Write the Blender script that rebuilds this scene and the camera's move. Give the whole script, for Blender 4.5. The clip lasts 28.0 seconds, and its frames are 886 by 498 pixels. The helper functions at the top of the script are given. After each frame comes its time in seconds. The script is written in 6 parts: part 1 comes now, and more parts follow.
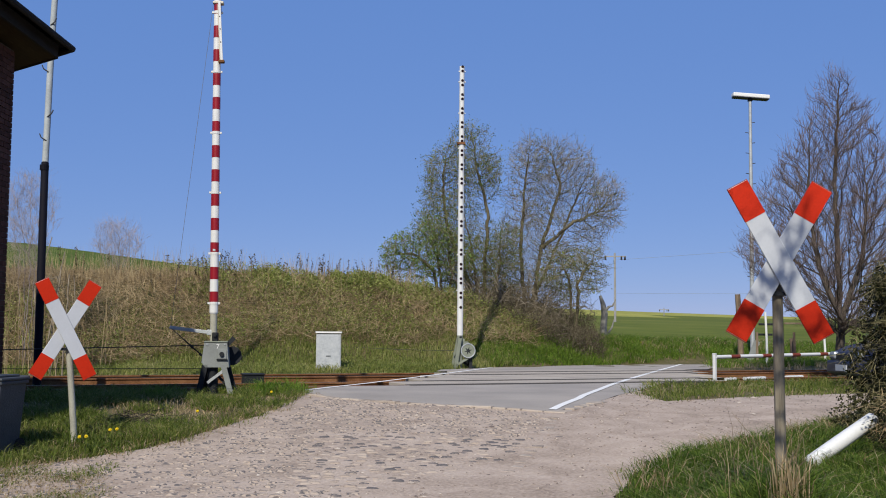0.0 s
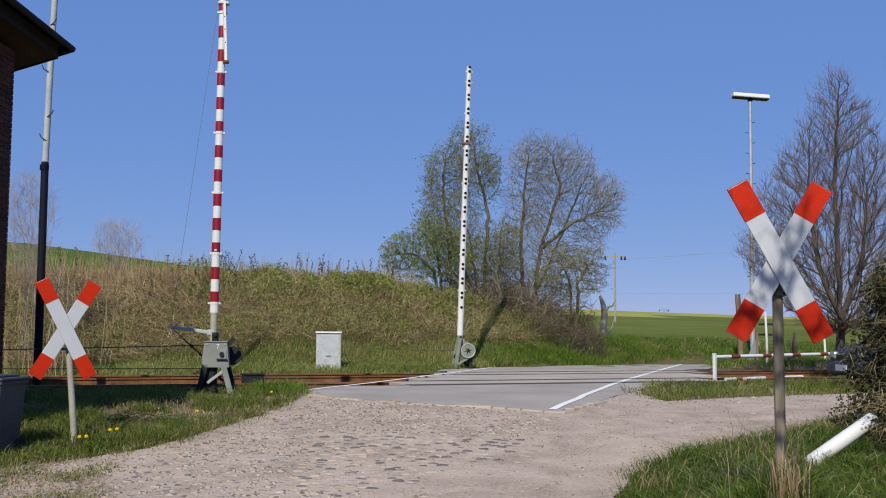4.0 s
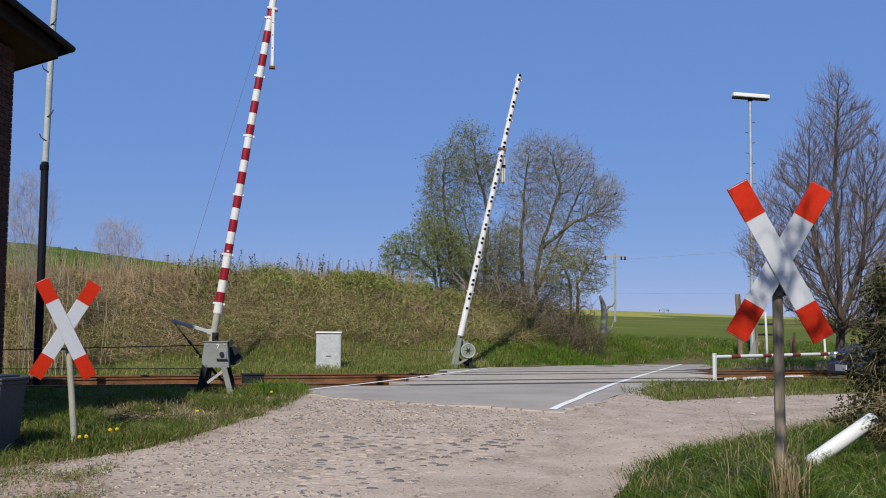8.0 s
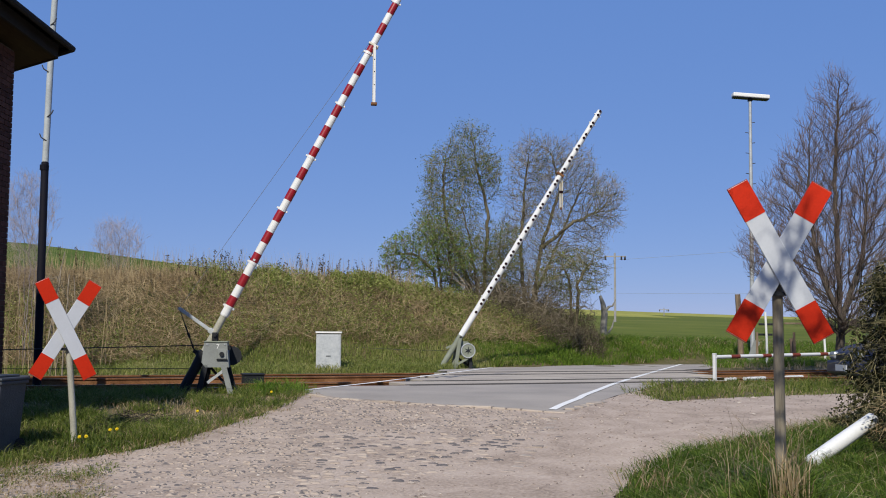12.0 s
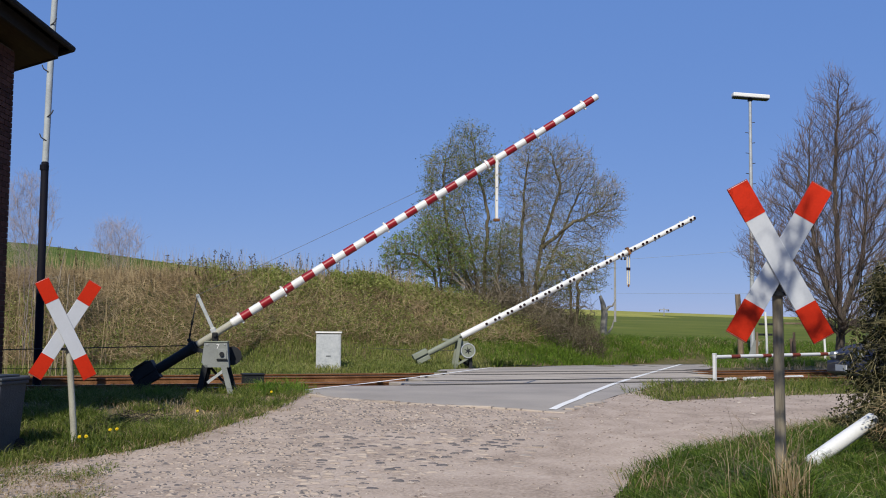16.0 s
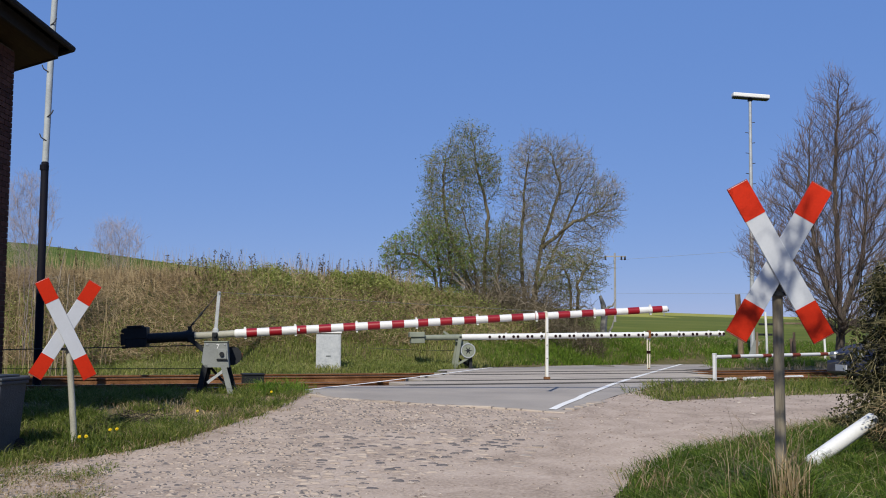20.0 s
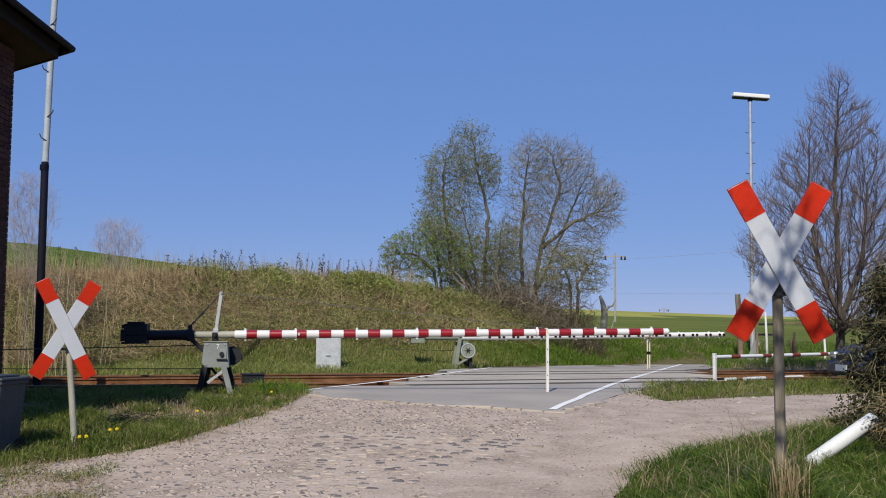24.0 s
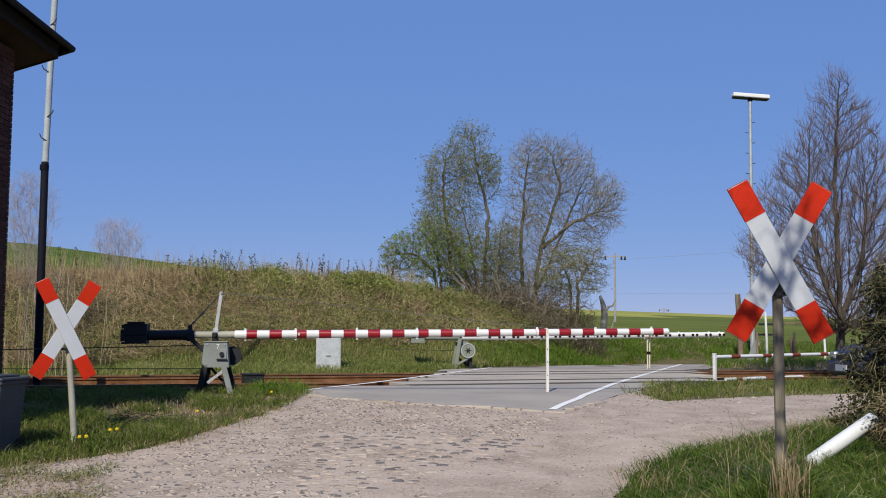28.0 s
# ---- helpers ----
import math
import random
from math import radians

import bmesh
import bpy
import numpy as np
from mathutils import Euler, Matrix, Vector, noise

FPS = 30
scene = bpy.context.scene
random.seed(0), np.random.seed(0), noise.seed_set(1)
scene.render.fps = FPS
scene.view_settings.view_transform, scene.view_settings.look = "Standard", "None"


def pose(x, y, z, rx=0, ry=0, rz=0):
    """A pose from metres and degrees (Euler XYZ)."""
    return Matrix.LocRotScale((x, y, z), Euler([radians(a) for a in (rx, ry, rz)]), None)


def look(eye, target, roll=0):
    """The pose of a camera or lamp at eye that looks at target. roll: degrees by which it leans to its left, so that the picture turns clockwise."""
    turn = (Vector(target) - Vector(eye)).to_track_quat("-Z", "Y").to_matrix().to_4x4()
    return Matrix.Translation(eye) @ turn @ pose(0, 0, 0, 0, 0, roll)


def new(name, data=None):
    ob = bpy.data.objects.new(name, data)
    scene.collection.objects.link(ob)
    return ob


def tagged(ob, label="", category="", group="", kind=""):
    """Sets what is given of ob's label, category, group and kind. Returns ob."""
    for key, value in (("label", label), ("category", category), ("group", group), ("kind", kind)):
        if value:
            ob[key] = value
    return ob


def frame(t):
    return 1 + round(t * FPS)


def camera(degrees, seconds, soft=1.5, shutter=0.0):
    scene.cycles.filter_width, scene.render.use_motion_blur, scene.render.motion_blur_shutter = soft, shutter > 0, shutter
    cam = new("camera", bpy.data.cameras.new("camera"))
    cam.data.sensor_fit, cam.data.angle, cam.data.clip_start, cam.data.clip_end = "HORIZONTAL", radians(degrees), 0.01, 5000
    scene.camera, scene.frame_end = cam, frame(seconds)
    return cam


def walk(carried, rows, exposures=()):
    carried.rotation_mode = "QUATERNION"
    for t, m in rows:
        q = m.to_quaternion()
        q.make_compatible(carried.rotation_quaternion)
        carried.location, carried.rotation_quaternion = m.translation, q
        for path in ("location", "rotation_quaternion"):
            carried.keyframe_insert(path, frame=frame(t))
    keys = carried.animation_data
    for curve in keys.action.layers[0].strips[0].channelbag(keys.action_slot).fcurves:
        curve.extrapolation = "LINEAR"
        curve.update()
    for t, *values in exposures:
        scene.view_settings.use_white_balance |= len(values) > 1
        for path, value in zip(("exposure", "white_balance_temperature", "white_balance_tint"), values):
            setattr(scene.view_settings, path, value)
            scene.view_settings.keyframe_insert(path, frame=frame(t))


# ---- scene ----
cam = camera(45.0, 28.0, soft=1.0)
EYE = (0.0, 0.0, 0.95)
VIEW = look(EYE, (0.0, math.cos(radians(4.56)), 0.95 + math.sin(radians(4.56))), 0.40)
walk(cam, [(0.0, VIEW), (28.0, VIEW)], [(0.0, 0.0), (28.0, 0.0)])

# ---- daylight: April sun from behind and a little to the left ----
SUN_ELEVATION, SUN_TURN = 40.0, 193.0
world = bpy.data.worlds.new("world")
scene.world = world
world.use_nodes = True
wn = world.node_tree.nodes
sky = wn.new("ShaderNodeTexSky")
sky.sky_type = "NISHITA"
sky.sun_disc = False
sky.sun_elevation, sky.sun_rotation = radians(SUN_ELEVATION), radians(SUN_TURN)
sky.altitude = 2600.0
sky.air_density, sky.dust_density, sky.ozone_density = 1.0, 0.1, 4.0
wn["Background"].inputs["Strength"].default_value = 0.081
tint = wn.new("ShaderNodeMix")
tint.data_type, tint.blend_type = "RGBA", "MULTIPLY"
tint.inputs["Factor"].default_value = 1.0
tint.inputs["B"].default_value = (1.16, 0.86, 0.64, 1.0)
world.node_tree.links.new(sky.outputs["Color"], tint.inputs["A"])
# spring haze: the clear sky evened out by a uniform blue veil
veil = wn.new("ShaderNodeMix")
veil.data_type, veil.blend_type = "RGBA", "MIX"
veil.inputs["Factor"].default_value = 0.62
veil.inputs["B"].default_value = (1.68, 3.92, 10.35, 1.0)
world.node_tree.links.new(tint.outputs["Result"], veil.inputs["A"])
world.node_tree.links.new(veil.outputs["Result"], wn["Background"].inputs["Color"])
sun = new("sun", bpy.data.lights.new("sun", "SUN"))
sun.data.energy, sun.data.angle, sun.data.color = 5.0, radians(0.53), (1.0, 0.94, 0.80)
SUN_WAY = (math.sin(radians(SUN_TURN)) * math.cos(radians(SUN_ELEVATION)), math.cos(radians(SUN_TURN)) * math.cos(radians(SUN_ELEVATION)), math.sin(radians(SUN_ELEVATION)))
sun.matrix_world = look([60 * c for c in SUN_WAY], (0, 0, 0))


# ---- materials ----
def ramp_mat(name, stops, scale=6.0, rough=0.85, bump=0.3, fine=60.0, metal=0.0, per="", spread=0.25, stretch=(1, 1, 1), spec=0.15, through_light=0.0, warp=0.0):
    """Noise at two scales through a colour ramp, with bump, and variation per object or per island."""
    m = bpy.data.materials.new(name)
    m.use_nodes = True
    n, l = m.node_tree.nodes, m.node_tree.links
    b = n["Principled BSDF"]
    co = n.new("ShaderNodeTexCoord")
    mp = n.new("ShaderNodeMapping")
    mp.inputs["Scale"].default_value = stretch
    l.new(co.outputs["Object"], mp.inputs["Vector"])
    big, small = n.new("ShaderNodeTexNoise"), n.new("ShaderNodeTexNoise")
    big.inputs["Scale"].default_value, big.inputs["Detail"].default_value = scale, 5
    big.inputs["Distortion"].default_value = warp
    small.inputs["Scale"].default_value, small.inputs["Detail"].default_value = fine, 4
    l.new(mp.outputs[0], big.inputs["Vector"]), l.new(mp.outputs[0], small.inputs["Vector"])
    mix = n.new("ShaderNodeMath")
    mix.operation = "MULTIPLY_ADD"
    mix.inputs[1].default_value = 0.45
    half = n.new("ShaderNodeMath")
    half.operation = "MULTIPLY"
    half.inputs[1].default_value = 0.55
    l.new(big.outputs["Fac"], half.inputs[0])
    l.new(small.outputs["Fac"], mix.inputs[0]), l.new(half.outputs[0], mix.inputs[2])
    fac = mix.outputs[0]
    if per:
        src = n.new("ShaderNodeObjectInfo").outputs["Random"] if per == "object" else n.new("ShaderNodeNewGeometry").outputs["Random Per Island"]
        add = n.new("ShaderNodeMath")
        add.operation = "MULTIPLY_ADD"
        add.inputs[1].default_value = spread
        off = n.new("ShaderNodeMath")
        off.operation = "SUBTRACT"
        off.inputs[1].default_value = spread / 2
        l.new(fac, off.inputs[0]), l.new(off.outputs[0], add.inputs[2]), l.new(src, add.inputs[0])
        fac = add.outputs[0]
    ramp = n.new("ShaderNodeValToRGB")
    els = ramp.color_ramp.elements
    while len(els) < len(stops):
        els.new(0.5)
    for e, (p, c) in zip(els, stops):
        e.position, e.color = p, (*[0.835 * v for v in c], 1)
    l.new(fac, ramp.inputs["Fac"]), l.new(ramp.outputs["Color"], b.inputs["Base Color"])
    b.inputs["Roughness"].default_value, b.inputs["Metallic"].default_value = rough, metal
    b.inputs["Specular IOR Level"].default_value = spec
    if bump:
        bp = n.new("ShaderNodeBump")
        bp.inputs["Strength"].default_value, bp.inputs["Distance"].default_value = bump, 0.02
        l.new(small.outputs["Fac"], bp.inputs["Height"]), l.new(bp.outputs[0], b.inputs["Normal"])
    if through_light:
        tr = n.new("ShaderNodeBsdfTranslucent")
        l.new(ramp.outputs["Color"], tr.inputs["Color"])
        ms = n.new("ShaderNodeMixShader")
        ms.inputs[0].default_value = through_light
        l.new(b.outputs[0], ms.inputs[1]), l.new(tr.outputs[0], ms.inputs[2])
        l.new(ms.outputs[0], n["Material Output"].inputs["Surface"])
    return m


def tone(name, c, vary=0.25, **kw):
    """One colour with wear: a little darker and lighter by noise."""
    lo, hi = [v * (1 - vary) for v in c], [min(1.0, v * (1 + vary)) for v in c]
    return ramp_mat(name, [(0.3, lo), (0.5, c), (0.72, hi)], **kw)


M = {}
M["soil"] = ramp_mat("soil", [(0.3, (0.065, 0.066, 0.024)), (0.5, (0.117, 0.102, 0.042)), (0.7, (0.221, 0.156, 0.09))], scale=0.6, fine=9, bump=0.6)
M["asphalt"] = ramp_mat("asphalt", [(0.3, (0.27, 0.246, 0.226)), (0.5, (0.373, 0.336, 0.302)), (0.75, (0.493, 0.441, 0.384))], scale=0.7, fine=140, bump=0.25, rough=0.95, spec=0.06)
M["slab"] = ramp_mat("slab", [(0.3, (0.337, 0.297, 0.256)), (0.5, (0.436, 0.383, 0.329)), (0.75, (0.534, 0.475, 0.401))], scale=1.2, fine=90, bump=0.25, per="object", spread=0.12, rough=0.95, spec=0.06)
M["sand"] = ramp_mat("sand", [(0.3, (0.23, 0.175, 0.14)), (0.42, (0.38, 0.3, 0.24)), (0.52, (0.47, 0.375, 0.305)), (0.62, (0.53, 0.43, 0.355)), (0.78, (0.63, 0.54, 0.455))], scale=1.3, fine=30, bump=0.8, warp=1.2, spec=0.1)
M["cobble"] = ramp_mat("cobble", [(0.3, (0.135, 0.122, 0.122)), (0.39, (0.226, 0.194, 0.176)), (0.46, (0.365, 0.295, 0.242)), (0.6, (0.409, 0.330, 0.268)), (0.85, (0.452, 0.374, 0.312))], scale=5, fine=50, bump=0.5, per="island", spread=0.85)
M["cobble_piece"] = ramp_mat("cobble_piece", [(0.3, (0.135, 0.122, 0.122)), (0.39, (0.226, 0.194, 0.176)), (0.46, (0.365, 0.295, 0.242)), (0.6, (0.409, 0.330, 0.268)), (0.85, (0.452, 0.374, 0.312))], scale=5, fine=50, bump=0.5, per="object", spread=0.85)
M["kerb"] = ramp_mat("kerb", [(0.3, (0.27, 0.22, 0.18)), (0.5, (0.40, 0.335, 0.28)), (0.75, (0.52, 0.45, 0.385))], scale=4, fine=60, per="object", spread=0.25)
M["road_paint"] = ramp_mat("road_paint", [(0.3, (0.58, 0.56, 0.54)), (0.42, (0.8, 0.79, 0.77)), (0.7, (0.86, 0.85, 0.84))], scale=5, fine=70, bump=0.15, rough=0.95, spec=0.05)
M["rust"] = ramp_mat("rust", [(0.3, (0.085, 0.036, 0.014)), (0.5, (0.19, 0.086, 0.037)), (0.75, (0.34, 0.18, 0.088))], scale=3, fine=40, rough=0.85, bump=0.4)
M["rail_top"] = tone("rail_top", (0.36, 0.3, 0.26), scale=3, rough=0.4, metal=0.8)
M["ballast"] = ramp_mat("ballast", [(0.3, (0.05, 0.035, 0.027)), (0.5, (0.125, 0.088, 0.066)), (0.75, (0.3, 0.24, 0.19))], scale=9, fine=30, bump=0.6, per="island", spread=0.5)
M["sleeper"] = tone("sleeper", (0.1, 0.07, 0.05), scale=5, bump=0.5, per="object")
M["white_paint"] = tone("white_paint", (0.72, 0.72, 0.71), vary=0.08, scale=5, rough=0.4, bump=0.05, spec=0.4)
M["red_paint"] = tone("red_paint", (0.272, 0.006, 0.014), vary=0.2, scale=6, rough=0.4, bump=0.05, spec=0.4)
M["sign_red"] = tone("sign_red", (0.52, 0.025, 0.006), vary=0.15, scale=4, rough=0.6, bump=0.03, spec=0.12)
M["sign_white"] = tone("sign_white", (0.52, 0.54, 0.58), vary=0.06, scale=5, rough=0.45, bump=0.03, spec=0.3)
M["sign_edge"] = tone("sign_edge", (0.3, 0.06, 0.03), scale=5, rough=0.5)
M["grey_metal"] = tone("grey_metal", (0.24, 0.255, 0.25), scale=4, rough=0.6, bump=0.2)
M["green_grey"] = tone("green_grey", (0.23, 0.25, 0.2), scale=4, rough=0.6, bump=0.2)
M["pale_tube"] = tone("pale_tube", (0.36, 0.35, 0.29), scale=6, rough=0.5)
M["black_metal"] = tone("black_metal", (0.022, 0.024, 0.028), scale=5, rough=0.55, bump=0.2)
M["galvanised"] = tone("galvanised", (0.45, 0.47, 0.48), scale=4, rough=0.5, metal=0.3)
M["concrete"] = tone("concrete", (0.42, 0.4, 0.37), scale=4, fine=70, bump=0.3)
M["cabinet"] = ramp_mat("cabinet", [(0.3, (0.34, 0.36, 0.38)), (0.5, (0.46, 0.48, 0.5)), (0.75, (0.56, 0.57, 0.58))], scale=5, fine=22, rough=0.6, bump=0.2)
M["post_wood"] = ramp_mat("post_wood", [(0.3, (0.1, 0.085, 0.06)), (0.5, (0.2, 0.17, 0.125)), (0.75, (0.33, 0.29, 0.22))], scale=4, fine=45, stretch=(1, 1, 0.12), bump=0.6)
M["dead_wood"] = ramp_mat("dead_wood", [(0.3, (0.12, 0.115, 0.105)), (0.5, (0.25, 0.24, 0.22)), (0.75, (0.4, 0.39, 0.36))], scale=4, fine=40, stretch=(1, 1, 0.15), bump=0.6)
M["pale_grass"] = ramp_mat("pale_grass", [(0.25, (0.115, 0.155, 0.03)), (0.45, (0.22, 0.265, 0.062)), (0.62, (0.33, 0.35, 0.105)), (0.8, (0.5, 0.45, 0.21))], scale=0.5, fine=4, bump=0.0, per="island", spread=0.5, through_light=0.4, rough=0.6)
M["tar"] = tone("tar", (0.075, 0.068, 0.062), vary=0.3, scale=6, fine=70, rough=0.9)
M["old_wood"] = ramp_mat("old_wood", [(0.3, (0.1, 0.07, 0.05)), (0.5, (0.22, 0.16, 0.11)), (0.75, (0.34, 0.27, 0.2))], scale=4, fine=40, stretch=(1, 1, 0.15), bump=0.6)
M["mast_dark"] = tone("mast_dark", (0.007, 0.007, 0.013), scale=3, rough=0.7, spec=0.1)
M["mast_pale"] = tone("mast_pale", (0.42, 0.45, 0.46), scale=3, rough=0.6)
# brick, soffit and fascia browns lowered so the colour carries the eaves' shade
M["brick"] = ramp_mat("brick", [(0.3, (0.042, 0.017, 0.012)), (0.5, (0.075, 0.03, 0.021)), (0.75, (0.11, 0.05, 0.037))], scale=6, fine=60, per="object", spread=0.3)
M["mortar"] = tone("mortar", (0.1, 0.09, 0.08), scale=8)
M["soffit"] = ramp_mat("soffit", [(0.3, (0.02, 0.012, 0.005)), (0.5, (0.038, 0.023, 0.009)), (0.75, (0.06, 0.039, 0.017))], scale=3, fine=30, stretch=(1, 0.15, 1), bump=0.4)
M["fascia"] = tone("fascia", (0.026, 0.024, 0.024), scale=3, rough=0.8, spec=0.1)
M["dull_red"] = tone("dull_red", (0.2, 0.045, 0.03), vary=0.3, scale=7, rough=0.6, bump=0.1)
M["tree_bark"] = ramp_mat("tree_bark", [(0.3, (0.05, 0.042, 0.026)), (0.5, (0.13, 0.11, 0.068)), (0.75, (0.3, 0.26, 0.17))], scale=2.5, fine=25, bump=0.6, stretch=(1, 1, 0.3), warp=1.0)
M["twig_olive"] = ramp_mat("twig_olive", [(0.3, (0.14, 0.126, 0.062)), (0.5, (0.27, 0.24, 0.128)), (0.75, (0.45, 0.4, 0.23))], scale=1.2, fine=9, bump=0.0, per="island", spread=0.5)
M["twig_grey"] = ramp_mat("twig_grey", [(0.3, (0.17, 0.142, 0.1)), (0.5, (0.31, 0.265, 0.195)), (0.75, (0.52, 0.455, 0.35))], scale=1.2, fine=9, bump=0.0, per="island", spread=0.5)
M["twig_dark"] = ramp_mat("twig_dark", [(0.3, (0.06, 0.05, 0.032)), (0.5, (0.13, 0.108, 0.07)), (0.75, (0.26, 0.22, 0.15))], scale=1.2, fine=9, bump=0.0, per="island", spread=0.5)
M["spring_leaf"] = ramp_mat("spring_leaf", [(0.3, (0.065, 0.1, 0.016)), (0.5, (0.15, 0.205, 0.036)), (0.75, (0.29, 0.35, 0.08))], scale=1.0, fine=8, bump=0.0, per="island", spread=0.5, through_light=0.35, rough=0.6)
M["bin_plastic"] = tone("bin_plastic", (0.06, 0.068, 0.075), scale=5, rough=0.5)
M["car_blue"] = tone("car_blue", (0.010, 0.016, 0.05), vary=0.1, scale=3, rough=0.3, bump=0.0, spec=0.35)
M["glass_dark"] = tone("glass_dark", (0.02, 0.024, 0.028), scale=3, rough=0.08, bump=0.0, spec=0.6)
M["rubber"] = tone("rubber", (0.02, 0.02, 0.02), scale=8, rough=0.8)
M["lamp_clear"] = tone("lamp_clear", (0.25, 0.27, 0.3), scale=6, rough=0.15, bump=0.0, spec=0.7)
M["bark"] = ramp_mat("bark", [(0.3, (0.129, 0.106, 0.078)), (0.5, (0.279, 0.231, 0.175)), (0.75, (0.494, 0.421, 0.318))], scale=3, fine=25, bump=0.6, stretch=(1, 1, 0.3))
M["bark_dark"] = ramp_mat("bark_dark", [(0.3, (0.046, 0.039, 0.031)), (0.5, (0.098, 0.081, 0.065)), (0.75, (0.182, 0.156, 0.13))], scale=3, fine=25, bump=0.6, stretch=(1, 1, 0.3))
M["twig_red"] = ramp_mat("twig_red", [(0.3, (0.105, 0.075, 0.062)), (0.5, (0.185, 0.137, 0.118)), (0.75, (0.29, 0.222, 0.2))], scale=2, fine=12, bump=0.0, per="island", spread=0.5)
M["twig_pale"] = ramp_mat("twig_pale", [(0.3, (0.3, 0.24, 0.21)), (0.5, (0.44, 0.36, 0.32)), (0.75, (0.6, 0.5, 0.46))], scale=2, fine=12, bump=0.0, per="island", spread=0.5)
M["bud_leaf"] = ramp_mat("bud_leaf", [(0.3, (0.097, 0.151, 0.031)), (0.5, (0.183, 0.272, 0.061)), (0.75, (0.312, 0.424, 0.112))], scale=1.0, fine=8, bump=0.0, per="island", spread=0.4, through_light=0.35, rough=0.6)
M["hedge_leaf"] = ramp_mat("hedge_leaf", [(0.3, (0.013, 0.017, 0.007)), (0.5, (0.043, 0.048, 0.016)), (0.75, (0.094, 0.085, 0.040))], scale=2, fine=14, bump=0.0, per="island", spread=0.6, through_light=0.2, rough=0.6)
M["grass"] = ramp_mat("grass", [(0.25, (0.058, 0.092, 0.014)), (0.45, (0.128, 0.178, 0.03)), (0.62, (0.215, 0.255, 0.054)), (0.8, (0.37, 0.34, 0.14))], scale=0.7, fine=5, bump=0.0, per="island", spread=0.5, through_light=0.4, rough=0.6)
M["grass_lush"] = ramp_mat("grass_lush", [(0.25, (0.045, 0.088, 0.013)), (0.5, (0.108, 0.178, 0.026)), (0.72, (0.2, 0.27, 0.05)), (0.85, (0.33, 0.31, 0.12))], scale=0.7, fine=5, bump=0.0, per="island", spread=0.5, through_light=0.4, rough=0.6)
M["straw"] = ramp_mat("straw", [(0.25, (0.223, 0.158, 0.078)), (0.5, (0.385, 0.29, 0.166)), (0.75, (0.567, 0.463, 0.296))], scale=0.8, fine=6, bump=0.0, per="island", spread=0.5, through_light=0.3, rough=0.7)
M["brush_brown"] = ramp_mat("brush_brown", [(0.25, (0.23, 0.167, 0.095)), (0.5, (0.46, 0.345, 0.2)), (0.75, (0.7, 0.56, 0.35))], scale=0.5, fine=4, bump=0.0, per="island", spread=0.5, through_light=0.25, rough=0.8)
M["bramble"] = ramp_mat("bramble", [(0.25, (0.12, 0.15, 0.032)), (0.5, (0.265, 0.305, 0.075)), (0.75, (0.45, 0.465, 0.16))], scale=0.5, fine=4, bump=0.0, per="island", spread=0.5, through_light=0.35, rough=0.7)
M["weed_dark"] = tone("weed_dark", (0.085, 0.07, 0.04), scale=3, bump=0.0)
M["dandelion"] = tone("dandelion", (0.75, 0.55, 0.02), scale=8, bump=0.0)
M["meadow"] = ramp_mat("meadow", [(0.3, (0.075, 0.102, 0.02)), (0.5, (0.13, 0.155, 0.032)), (0.75, (0.24, 0.225, 0.065))], scale=0.07, fine=0.6, stretch=(0.35, 1.0, 1.0), bump=0.3, spec=0.03)
M["grass_bright"] = ramp_mat("grass_bright", [(0.25, (0.06, 0.122, 0.014)), (0.5, (0.14, 0.235, 0.027)), (0.8, (0.26, 0.355, 0.055))], scale=0.7, fine=5, bump=0.0, per="island", spread=0.5, through_light=0.4, rough=0.6)
M["young_crop"] = ramp_mat("young_crop", [(0.3, (0.06, 0.092, 0.018)), (0.5, (0.092, 0.135, 0.026)), (0.75, (0.15, 0.175, 0.045))], scale=0.07, fine=0.6, stretch=(0.35, 1.0, 1.0), bump=0.3, spec=0.03)
M["rape"] = ramp_mat("rape", [(0.3, (0.25, 0.26, 0.06)), (0.6, (0.4, 0.38, 0.1))], scale=0.05, fine=0.6, bump=0.1, spec=0.03)
M["stay"] = tone("stay", (0.16, 0.17, 0.19), scale=5, bump=0.0)
M["wire"] = tone("wire", (0.06, 0.06, 0.065), scale=5, bump=0.0)
M["pole_grey"] = tone("pole_grey", (0.34, 0.33, 0.32), scale=2)
M["far_wire"] = tone("far_wire", (0.3, 0.33, 0.38), scale=2, bump=0.0)
M["pebble"] = ramp_mat("pebble", [(0.3, (0.16, 0.13, 0.12)), (0.5, (0.36, 0.29, 0.24)), (0.75, (0.62, 0.54, 0.46))], scale=4, fine=30, bump=0.2, per="island", spread=0.5)
M["lens_dark"] = tone("lens_dark", (0.02, 0.008, 0.008), scale=8, rough=0.3, bump=0.0)
M["lamp_white"] = tone("lamp_white", (0.8, 0.8, 0.78), vary=0.05, scale=5, rough=0.4)
M["yellowed"] = tone("yellowed", (0.66, 0.6, 0.48), vary=0.2, scale=12, rough=0.6)


